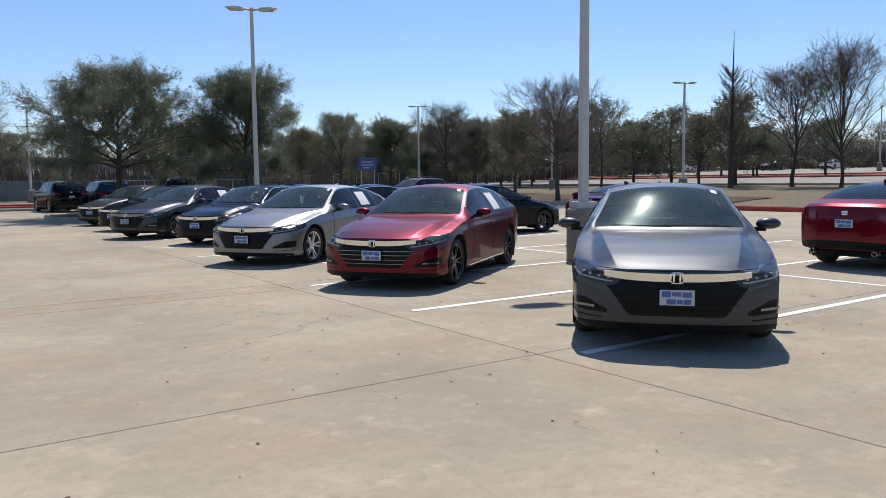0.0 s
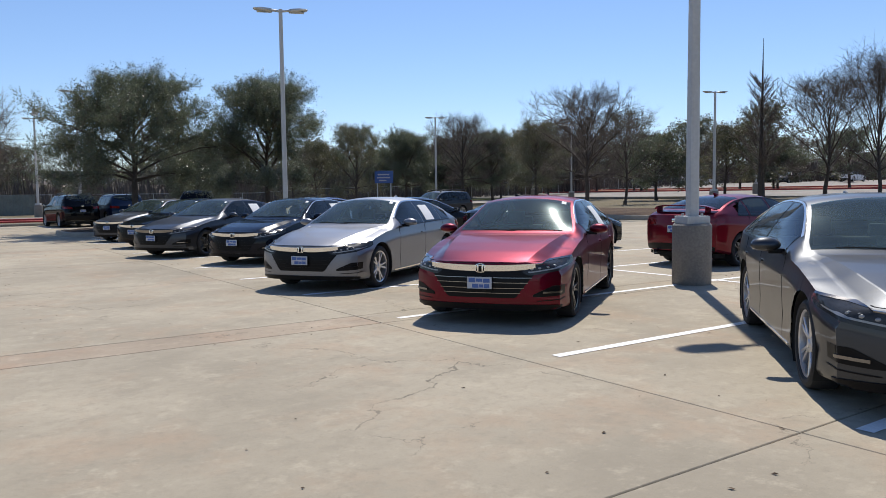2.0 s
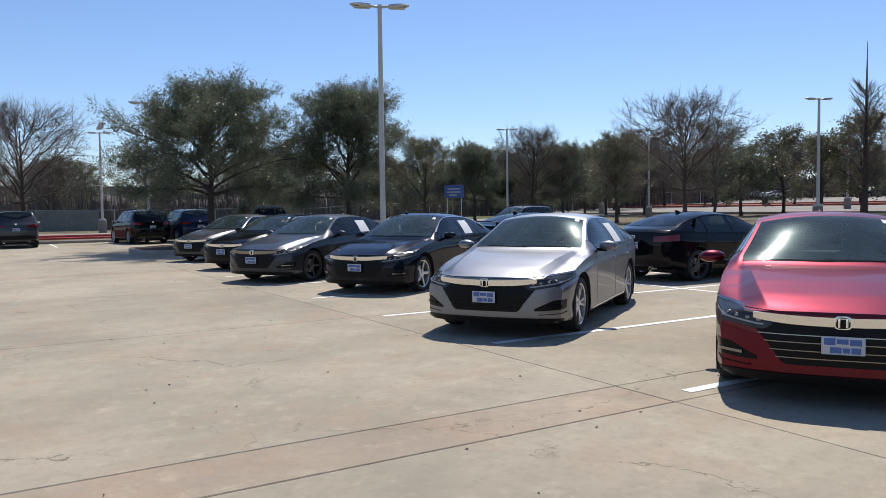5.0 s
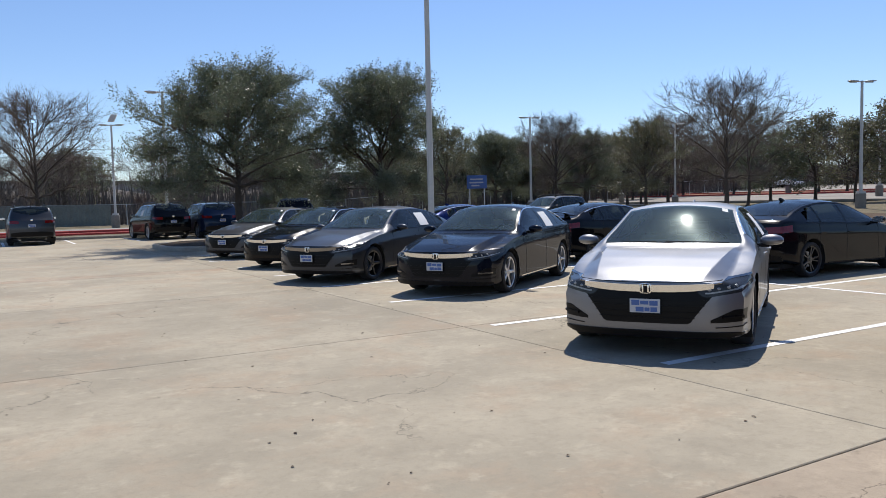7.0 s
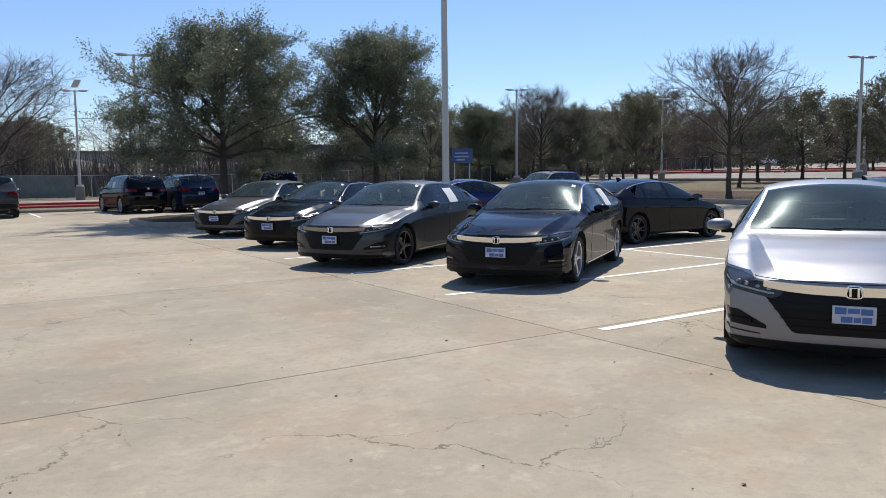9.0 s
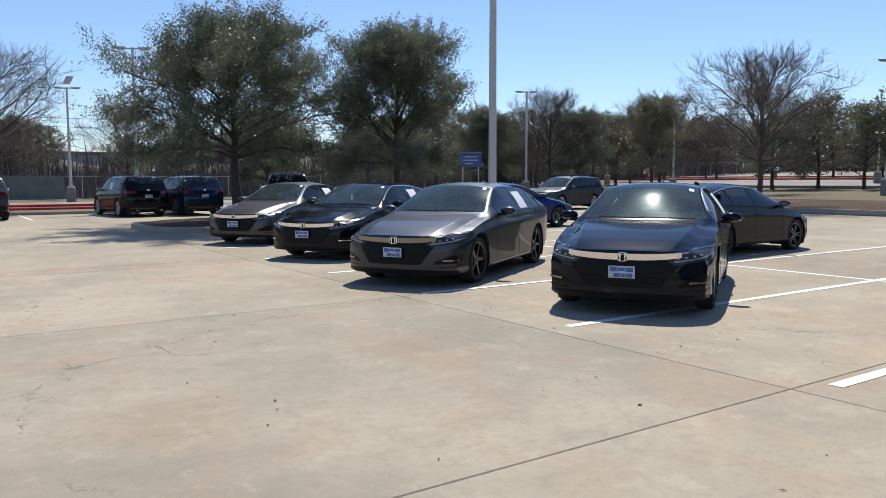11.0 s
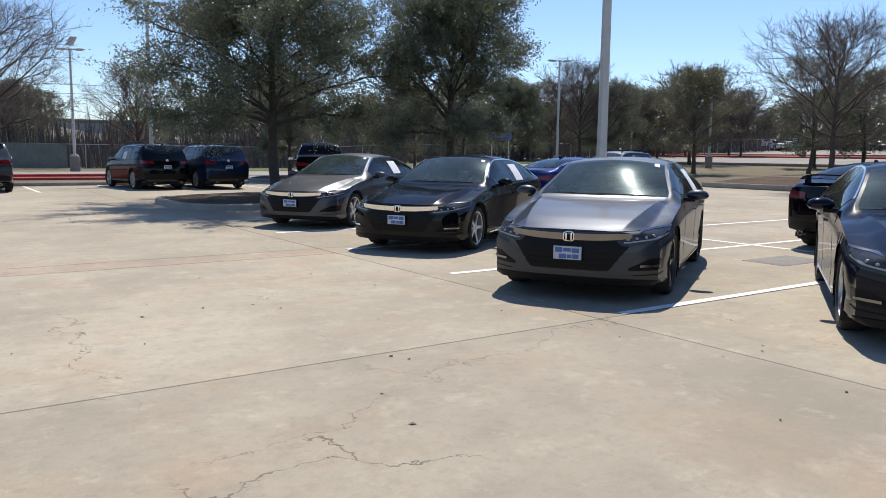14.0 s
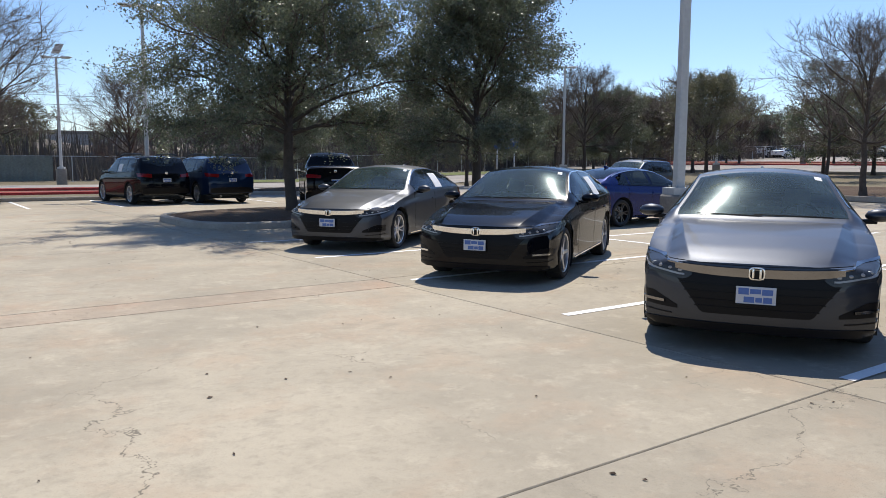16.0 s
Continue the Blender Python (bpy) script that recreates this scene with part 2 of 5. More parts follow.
M = dict(
    concrete=concrete("bleached_concrete", (0.374, 0.325, 0.243)),
    strip=concrete("reddish_concrete", (0.36, 0.292, 0.215), 0.9, 0.2),
    kerb=concrete("kerb_concrete", (0.36, 0.33, 0.28), 0.3),
    pier=plain("pier_concrete", (0.22, 0.205, 0.18), 0.9, vary=0.25, scale=3, bump=0.3),
    road=concrete("road_concrete", (0.29, 0.265, 0.235), 0.5),
    joint=plain("joint_filler", (0.06, 0.05, 0.042), 0.95, vary=0.3, scale=4),
    line=plain("white_line_paint", (0.78, 0.77, 0.74), 0.7, vary=0.12, scale=8, bump=0.1),
    redpaint=plain("red_kerb_paint", (0.42, 0.05, 0.045), 0.7, vary=0.3, scale=3),
    drygrass=speckled("dry_grass", (0.165, 0.138, 0.09), (0.125, 0.112, 0.066), (0.22, 0.18, 0.125)),
    greengrass=speckled("green_grass", (0.09, 0.13, 0.035), (0.13, 0.14, 0.05), (0.17, 0.17, 0.08)),
    mulch=speckled("bark_mulch", (0.10, 0.065, 0.045), (0.14, 0.10, 0.07), (0.05, 0.035, 0.025), 5),
    redmulch=speckled("red_mulch", (0.30, 0.11, 0.07), (0.24, 0.12, 0.08), (0.16, 0.07, 0.05), 5),
    pole=plain("grey_pole_enamel", (0.50, 0.49, 0.46), 0.45, 0.0, vary=0.1, scale=2, bump=0.03),
    lens=plain("lamp_lens", (0.55, 0.55, 0.52), 0.2),
    steel=plain("galvanised_steel", (0.42, 0.43, 0.44), 0.45, 0.8, vary=0.15),
    bark=plain("bark", (0.075, 0.06, 0.048), 0.95, vary=0.4, scale=5, bump=0.8),
    twig=plain("twig_bark", (0.125, 0.10, 0.082), 0.9, vary=0.3, scale=2),
    brush=plain("brush_twigs", (0.115, 0.095, 0.078), 0.95, vary=0.4, scale=0.2),
    leaf=leaf_material("live_oak_leaf", (0.08, 0.10, 0.06), (0.19, 0.21, 0.13), 0.40),
    leafdry=leaf_material("winter_leaf", (0.09, 0.10, 0.05), (0.20, 0.185, 0.10), 0.34),
    tyre=plain("tyre_rubber", (0.018, 0.018, 0.019), 0.8, vary=0.25, scale=8, bump=0.1),
    alloy=plain("silver_alloy", (0.58, 0.58, 0.59), 0.28, 0.85, vary=0.06),
    darkalloy=plain("black_alloy", (0.02, 0.02, 0.022), 0.3, 0.3, 0.5, vary=0.06),
    chrome=plain("chrome", (0.86, 0.83, 0.78), 0.26, 1.0, vary=0.03),
    darkchrome=plain("dark_chrome", (0.25, 0.24, 0.235), 0.15, 1.0, vary=0.03),
    black=plain("black_trim", (0.005, 0.005, 0.006), 0.35, vary=0.15, spec=0.15),
    under=plain("underbody", (0.01, 0.01, 0.01), 0.9),
    cabin=plain("dark_upholstery", (0.10, 0.10, 0.10), 0.8, vary=0.2, scale=10),
    seat=plain("grey_upholstery", (0.26, 0.26, 0.25), 0.8, vary=0.2, scale=10),
    glass=glass("tinted_glass", (0.26, 0.29, 0.28)),
    wind=glass("windscreen_glass", (0.56, 0.68, 0.66), 0.04, 0.085),
    lamp=plain("headlamp_lens", (0.035, 0.036, 0.037), 0.12, 0.0, 0.08, vary=0.5, scale=14, spec=0.25),
    led=plain("lamp_reflector", (0.30, 0.30, 0.30), 0.35, 0.4, vary=0.2, scale=30),
    taillamp=plain("red_lamp_lens", (0.14, 0.004, 0.006), 0.12, 0.0, 0.25, vary=0.3, scale=12),
    plate=plain("white_plate", (0.50, 0.51, 0.53), 0.35, vary=0.04),
    bluebar=plain("blue_print", (0.06, 0.13, 0.36), 0.4, vary=0.1),
    greybar=plain("grey_print", (0.35, 0.36, 0.38), 0.5, vary=0.1),
    paper=plain("white_paper", (0.80, 0.80, 0.79), 0.7, vary=0.03),
    signblue=plain("blue_sign", (0.035, 0.09, 0.27), 0.5, vary=0.15, scale=2),
    wall=plain("beige_wall", (0.36, 0.34, 0.31), 0.9, vary=0.15, scale=0.6),
    darkpane=plain("dark_pane", (0.04, 0.045, 0.05), 0.15, vary=0.2),
    cable=plain("cable", (0.03, 0.03, 0.03), 0.7),
    screen=plain("green_grey_screen", (0.16, 0.18, 0.16), 0.85, vary=0.3, scale=1.0),
)
M["chain"], _n, _l, _b = material("chain_link")
_b.inputs["Base Color"].default_value = (0.2, 0.2, 0.2, 1)
_b.inputs["Alpha"].default_value = 0.16
PAINTS = dict(
    gunmetal=paint("gunmetal_paint", (0.053, 0.057, 0.064), 0.85, 0.40),
    red=paint("candy_red_paint", (0.112, 0.002, 0.013), 0.9, 0.38),
    silver=paint("silver_paint", (0.21, 0.215, 0.235), 0.85, 0.40),
    navy=paint("near_black_blue_paint", (0.002, 0.004, 0.011), 0.1, 0.2, 0.42),
    grey=paint("steel_grey_paint", (0.045, 0.049, 0.058), 0.85, 0.40),
    black=paint("black_paint", (0.0022, 0.0028, 0.005), 0.05, 0.2, 0.42),
    warm=paint("warm_grey_paint", (0.064, 0.068, 0.077), 0.85, 0.41),
    blue=paint("bright_blue_paint", (0.004, 0.014, 0.095), 0.5, 0.25),
    teal=paint("dark_blue_paint", (0.006, 0.018, 0.05), 0.4),
    rally=paint("rally_red_paint", (0.135, 0.003, 0.012), 0.6, 0.32),
    white=paint("white_paint", (0.75, 0.75, 0.74), 0.0),
)


# ---- helpers ----
def mesh_from(bm, name, mat=None, smooth=True, sharp=35):
    bmesh.ops.recalc_face_normals(bm, faces=bm.faces)
    lim = radians(sharp)
    for e in bm.edges:
        if len(e.link_faces) == 2 and e.calc_face_angle(0) > lim:
            e.smooth = False
    for f in bm.faces:
        f.smooth = smooth
    me = bpy.data.meshes.new(name)
    bm.to_mesh(me)
    bm.free()
    if mat:
        me.materials.append(mat)
    return me


def part(name, me, parent=None, label="", m=None):
    ob = new(name, me)
    if parent:
        ob.parent = parent
    if m is not None:
        ob.matrix_local = m
    if label:
        tagged(ob, label)
    return ob


def box_bm(bm, x0, x1, y0, y1, z0, z1, bevel=0.0):
    vs = [bm.verts.new((x, y, z)) for x in (x0, x1) for y in (y0, y1) for z in (z0, z1)]
    fs = [bm.faces.new([vs[i] for i in q]) for q in ((0, 1, 3, 2), (4, 6, 7, 5), (0, 4, 5, 1), (2, 3, 7, 6), (0, 2, 6, 4), (1, 5, 7, 3))]
    if bevel:
        es = list({e for f in fs for e in f.edges})
        bmesh.ops.bevel(bm, geom=es, offset=bevel, segments=2, affect='EDGES', profile=0.6)


def box(name, x0, x1, y0, y1, z0, z1, mat, bevel=0.0):
    bm = bmesh.new()
    box_bm(bm, x0, x1, y0, y1, z0, z1, bevel)
    return mesh_from(bm, name, mat)


def lathe(bm, prof, n=32, axis='z', arc=2 * math.pi):
    """Turns a profile of (radius, height) round an axis."""
    rings = []
    closed = arc > 6.28
    for i in range(n if closed else n + 1):
        a = arc * i / n
        ring = []
        for r, h in prof:
            p = (r * math.cos(a), r * math.sin(a), h)
            ring.append(bm.verts.new(p if axis == 'z' else (p[0], p[2], p[1])))
        rings.append(ring)
    for i in range(n):
        a, b = rings[i], rings[(i + 1) % len(rings)]
        for j in range(len(prof) - 1):
            bm.faces.new((a[j], b[j], b[j + 1], a[j + 1]))


def grid_faces(bm, pts):
    """A sheet of quads over rows of points."""
    vs = [[bm.verts.new(p) for p in row] for row in pts]
    for i in range(len(vs) - 1):
        for j in range(len(vs[0]) - 1):
            bm.faces.new((vs[i][j], vs[i][j + 1], vs[i + 1][j + 1], vs[i + 1][j]))
    return vs


def curve_fn(tab, soft=0.1, lo=-0.2, hi=6.5):
    """A smoothed line through (s, value) pairs."""
    xs = np.linspace(lo, hi, 1341)
    ys = np.interp(xs, [a for a, _ in tab], [b for _, b in tab])
    k = max(1, int(soft / (xs[1] - xs[0])))
    ker = np.hanning(2 * k + 3)
    ker /= ker.sum()
    pad = np.pad(ys, k + 1, mode="edge")
    ys = np.convolve(pad, ker, "valid")
    return lambda s: float(np.interp(s, xs, ys))


# ---- vehicles ----
# A vehicle's own axes: x runs back from the nose, y to its right-hand side, z up.
ACCORD = dict(
    L=4.88, axles=(0.95, 3.78), R=0.335, arch=0.385, bow=(0.31, 0.24), cabin=(1.42, 4.5), roofw=0.60,
    top=[(0, .715), (.06, .745), (.3, .82), (.7, .895), (1.1, .945), (1.40, .968), (1.6, 1.087), (1.8, 1.199), (2.0, 1.306), (2.2, 1.398), (2.36, 1.43), (2.5, 1.442), (2.85, 1.45), (3.2, 1.44),
         (3.6, 1.38), (4.0, 1.265), (4.4, 1.12), (4.6, 1.075), (4.82, 1.055), (4.88, 1.0)],
    sho=[(0, .66), (.25, .73), (.7, .83), (1.3, .92), (2, .945), (3, .97), (4, .995), (4.5, 1.0), (4.88, .95)],
    wid=[(0, .85), (.25, .90), (.6, .925), (1, .93), (3.9, .93), (4.4, .90), (4.88, .82)],
    bot=[(0, .19), (.5, .17), (1, .18), (3.8, .2), (4.5, .24), (4.88, .30)],
    screen=(1.46, 2.24), back=(3.52, 4.38), panes=((1.78, 2.72), (2.76, 3.56), (3.60, 4.02)), paneheight=0.075)
CIVIC = dict(
    L=4.55, axles=(0.88, 3.58), R=0.325, arch=0.375, bow=(0.38, 0.24), cabin=(1.25, 4.45), roofw=0.58,
    top=[(0, .70), (.06, .73), (.3, .80), (.7, .88), (1.0, .93), (1.28, .965), (1.5, 1.087), (1.7, 1.189), (1.9, 1.279), (2.1, 1.352), (2.4, 1.40), (2.75, 1.42), (3.1, 1.405),
         (3.5, 1.345), (3.9, 1.235), (4.2, 1.13), (4.38, 1.09), (4.5, 1.07), (4.55, 1.0)],
    sho=[(0, .65), (.25, .72), (.7, .82), (1.3, .90), (2, .93), (3, .96), (4, 1.0), (4.4, 1.01), (4.55, .95)],
    wid=[(0, .78), (.25, .86), (.6, .89), (1, .90), (3.7, .90), (4.2, .885), (4.55, .83)],
    bot=[(0, .22), (.5, .19), (1, .19), (3.6, .2), (4.2, .26), (4.55, .32)],
    screen=(1.32, 2.12), back=(3.32, 4.2), panes=((1.6, 2.5), (2.54, 3.3), (3.34, 3.74)), paneheight=0.075)
SUV = dict(
    L=4.85, axles=(0.92, 3.72), R=0.37, arch=0.43, bow=(0.34, 0.16), cabin=(1.25, 4.8), roofw=0.71,
    top=[(0, .90), (.06, .95), (.3, 1.02), (.8, 1.09), (1.25, 1.13), (1.65, 1.42), (2.0, 1.62), (2.3, 1.69), (2.8, 1.72), (3.8, 1.70), (4.5, 1.67), (4.68, 1.5), (4.79, 1.2), (4.85, 1.05)],
    sho=[(0, .86), (.25, .93), (.7, 1.0), (1.3, 1.06), (2, 1.08), (3, 1.10), (4, 1.13), (4.6, 1.12), (4.85, 1.0)],
    wid=[(0, .82), (.25, .90), (.6, .94), (1, .95), (3.9, .95), (4.4, .93), (4.85, .86)],
    bot=[(0, .28), (.5, .24), (1, .25), (3.8, .25), (4.3, .30), (4.85, .38)],
    screen=(1.28, 2.0), back=(4.46, 4.74), panes=((1.6, 2.5), (2.55, 3.45), (3.5, 4.3)), paneheight=0.09)


PICKUP = dict(
    L=5.75, axles=(1.0, 4.55), R=0.40, arch=0.46, bow=(0.28, 0.06), cabin=(1.5, 3.9), roofw=0.68,
    top=[(0, 1.02), (.08, 1.10), (.6, 1.16), (1.5, 1.21), (1.9, 1.5), (2.25, 1.8), (2.6, 1.87), (3.6, 1.86), (3.85, 1.72), (3.95, 1.40), (5.65, 1.38), (5.75, 1.3)],
    sho=[(0, .95), (1.5, 1.12), (4, 1.2), (5.75, 1.22)],
    wid=[(0, .90), (.3, .97), (1, 1.0), (5.5, 1.0), (5.75, .98)],
    bot=[(0, .36), (1, .34), (4.5, .36), (5.75, .50)],
    screen=(1.55, 2.22), back=(3.66, 3.86), panes=((1.95, 2.7), (2.74, 3.5), (3.53, 3.64)), paneheight=0.1)


class Shape:
    """The outer skin of a vehicle as functions of place."""

    def __init__(self, q):
        self.q, self.L = q, q["L"]
        self.top, self.sho = curve_fn(q["top"], 0.11), curve_fn(q["sho"], 0.2)
        self.wid, self.bot = curve_fn(q["wid"], 0.15), curve_fn(q["bot"], 0.2)
        self.roofh = max(v for _, v in q["top"])

    def bonnet(self, s):
        """1 on the bonnet, 0 from the windscreen back."""
        return 1 - min(1.0, max(0.0, (s - self.q["screen"][0] + .12) / .16))

    def rail(self, s):
        t, zs = self.top(s), self.sho(s)
        h = min(1.0, max(0.0, (t - zs - 0.05) / (self.roofh - zs - 0.05))) ** 0.85
        w2 = self.wid(s) - 0.03
        bonnet = 1 - min(1.0, max(0.0, (s - self.q["screen"][0] + .15) / .3))
        a0, a1 = self.q["screen"]
        bow = max(0.0, 1 - abs((s - (a0 + a1) / 2) / ((a1 - a0) * .62)) ** 2)
        fall = .045 * self.bonnet(s) * min(1.0, s / .25) * float(np.interp(s, [.8, 1.4], [1, .2]))
        return w2 + (self.q["roofw"] - w2) * h - (0.05 + .11 * bonnet) * (1 - h), t - 0.022 - 0.038 * h - .030 * bow - fall, w2, min(zs - .02 * bonnet, t - .04 - fall)

    def side(self, s):
        """The side's (y, z) points from sill to roof rail."""
        w, b = self.wid(s), self.bot(s)
        w3, zr, w2, zs = self.rail(s)
        zs = min(zs, zr - 0.012)
        pts = [(w - .10, b), (w - .035, b + .012), (w - .012, b + .05)]
        for f in (.14, .30, .46, .60, .71, .79, .83, .94):
            z = b + .05 + (zs - b - .05) * f
            y = w - .012 + .012 * math.sin(f * math.pi) - (w - w2 - .012) * f ** 3 - 0.010 * math.exp(-((f - .30) / .13) ** 2) + 0.015 * max(0, 1 - abs(f - .79) / (.22 if f < .79 else .10))
            pts.append((y, z))
        for i in range(10):
            f = i / 9
            pts.append((w2 + (w3 - w2) * f + 0.022 * math.sin(f * math.pi), zs + (zr - zs) * f))
        return pts

    def crease(self, s):
        """Where across the top the bonnet's folded edge runs: it closes in towards the nose."""
        return float(np.interp(s, [0, .15, self.q["screen"][0]], [.74, .76, .93]))

    def lift(self, s, c):
        """Share of the crown's height at c, from the rail (|c| = 1) to the middle."""
        c = min(1.0, abs(c))
        k, b = self.crease(s), self.bonnet(s) * min(1.0, max(0.0, (s - .02) / .14))
        fold = 1 - .10 * (c / k) ** 2 if c < k else .90 * (1 - c) / (1 - k)
        a0, a1 = self.q["screen"]
        power = float(np.interp(s, [a0 - .3, a0 + .1, a1, a1 + .5], [3.4, 2.05, 2.1, 2.9]))
        return fold * b + (1 - c ** power) * (1 - b)

    def crown(self, s):
        w3, zr, _, _ = self.rail(s)
        t, k = self.top(s), self.crease(s)
        e = (1 - k) / 4
        cs = [k + 3 * e, k + 2 * e, k + e, k + .015, k, k - .015, k * .88, k * .72, k * .56, k * .4, k * .26, k * .12, 0.0]
        return [(w3 * c, zr + (t - zr) * self.lift(s, c)) for c in cs]

    def X(self, s, y, z):
        fb, rb = self.q["bow"]
        g = max(0.0, 1 - s / 1.15) ** 1.2
        k = max(0.0, 1 - (self.L - s) / 0.9) ** 1.2
        z0 = 0.47 * self.roofh / 1.45
        x = s + g * (fb * (abs(y) / 0.9) ** 3.2 + 0.30 * max(0, z - z0) ** 1.6 + 0.35 * max(0, z0 - 0.12 - z) ** 1.5)
        return x - k * (rb * (abs(y) / 0.9) ** 2.6 + 0.25 * max(0, z - 0.75) ** 1.5 + 0.4 * max(0, 0.55 - z) ** 1.6)

    def Y(self, s, z):
        p = self.side(s)
        return float(np.interp(z, [b for _, b in p], [a for a, _ in p]))

    def on_side(self, s, z):
        y = self.Y(s, z)
        return Vector((self.X(s, y, z), y, z))

    def on_top(self, s, c):
        w3, zr, _, _ = self.rail(s)
        y, z = w3 * c, zr + (self.top(s) - zr) * self.lift(s, c)
        return Vector((self.X(s, y, z), y, z))

    def on_front(self, a, z):
        """Along the plan outline from the nose's middle round the corner to the side."""
        yc = self.Y(0, z)
        if abs(a) <= yc:
            return Vector((self.X(0, a, z), a, z))
        p = self.on_side(abs(a) - yc, z)
        return Vector((p.x, math.copysign(p.y, a), z))

    def on_rear(self, a, z):
        yc = self.Y(self.L, z)
        if abs(a) <= yc:
            return Vector((self.X(self.L, a, z), a, z))
        p = self.on_side(self.L - (abs(a) - yc), z)
        return Vector((p.x, math.copysign(p.y, a), z))


def panel(fn, us, lo, hi, rows, d, thick=0.02, flip=1):
    """A raised sheet on the skin: fn(u, v) over u in us and v from lo(u) to hi(u), lifted d, with edges that run back into the skin."""
    bm = bmesh.new()
    e = 0.012
    top, low = [], []
    for u in us:
        a, b = [], []
        for r in range(rows + 1):
            v = lo(u) + (hi(u) - lo(u)) * r / rows
            p = fn(u, v)
            n = (fn(u + e, v) - fn(u - e, v)).cross(fn(u, v + e) - fn(u, v - e))
            n = n.normalized() if n.length > 1e-9 else Vector((0, 0, 1))
            if n.dot(p - Vector((2.4, 0, 0.55))) < 0:
                n = -n
            a.append(p + n * d)
            b.append(p + n * (d - thick))
        top.append(a)
        low.append(b)
    if flip < 0:
        for g in (top, low):
            for row in g:
                for p in row:
                    p.y = -p.y
    grid_faces(bm, top)
    m, k = len(us), rows + 1
    ring = [(i, 0) for i in range(m)] + [(m - 1, j) for j in range(1, k)] + [(i, k - 1) for i in range(m - 2, -1, -1)] + [(0, j) for j in range(k - 2, 0, -1)]
    for (i, j), (i2, j2) in zip(ring, ring[1:] + ring[:1]):
        bm.faces.new([bm.verts.new(p) for p in (top[i][j], top[i2][j2], low[i2][j2], low[i][j])])
    bmesh.ops.remove_doubles(bm, verts=bm.verts, dist=1e-5)
    return bm


def body_mesh(S, cuts, name):
    """The painted shell, with wheel openings and with holes behind the glazing."""
    q = S.q
    ss = sorted(set(np.round(np.concatenate([np.linspace(0, 0.3, 9), np.linspace(0.3, S.L - 0.3, int((S.L - .6) / 0.05)), np.linspace(S.L - 0.3, S.L, 9),
                                             *[np.linspace(a - .45, a + .45, 31) for a in q["axles"]]]), 3)))
    ss = [s for i, s in enumerate(ss) if i == 0 or s - ss[i - 1] > 0.012]
    ss[-1] = S.L
    bm = bmesh.new()
    rows, ns = [], 0
    for s in ss:
        sd = S.side(s)
        ns = len(sd)
        half = sd + S.crown(s)
        ring = [(y, z) for y, z in half] + [(-y, z) for y, z in half[-2::-1]]
        rows.append([bm.verts.new((S.X(s, y, z), y, z)) for y, z in ring])
    info = {}
    n = len(rows[0])
    for i in range(len(rows) - 1):
        for j in range(n - 1):
            f = bm.faces.new((rows[i][j], rows[i][j + 1], rows[i + 1][j + 1], rows[i + 1][j]))
            info[f] = (ss[i], ss[i + 1], j)
    for s in (0.0, S.L):
        sd, cr = S.side(s), S.crown(s)
        zb, zc, w3 = sd[0][1], sd[-1][1], sd[-1][0]
        cs = [sd[-1]] + cr
        cols = [(y / w3, z) for y, z in cs] + [(-y / w3, z) for y, z in cs[-2::-1]]
        pts = []
        for y, z in sd:
            f = (z - zb) / (zc - zb)
            row = []
            for c, zt in cols:
                zz, yy = zb + f * (zt - zb), c * y
                row.append((S.X(s, yy, zz), yy, zz))
            pts.append(row)
        grid_faces(bm, pts)
    gone = [f for f, (s0, s1, j) in info.items() if cuts(s0, s1, j, n, ns, [v.co for v in f.verts])]
    bmesh.ops.delete(bm, geom=gone, context='FACES')
    # wheel openings
    R, zc = q["arch"], q["R"] + 0.01
    for ax in q["axles"]:
        inside = [f for f in bm.faces if abs(f.calc_center_median().y) > 0.6 and f.calc_center_median().z < q["R"] * 2.6
                  and math.hypot(f.calc_center_median().x - ax, f.calc_center_median().z - zc) < R]
        bmesh.ops.delete(bm, geom=inside, context='FACES')
    bmesh.ops.remove_doubles(bm, verts=bm.verts, dist=0.0015)
    for ax in q["axles"]:
        for v in bm.verts:
            if v.is_boundary and abs(v.co.y) > 0.6 and v.co.z < q["R"] * 2.7:
                dx, dz = v.co.x - ax, v.co.z - zc
                r = math.hypot(dx, dz)
                if 0.6 * R < r < R + 0.08 and dz > -0.12:
                    v.co.x, v.co.z = ax + dx / r * R, zc + dz / r * R
    me = mesh_from(bm, name, None, True, 24)
    return me


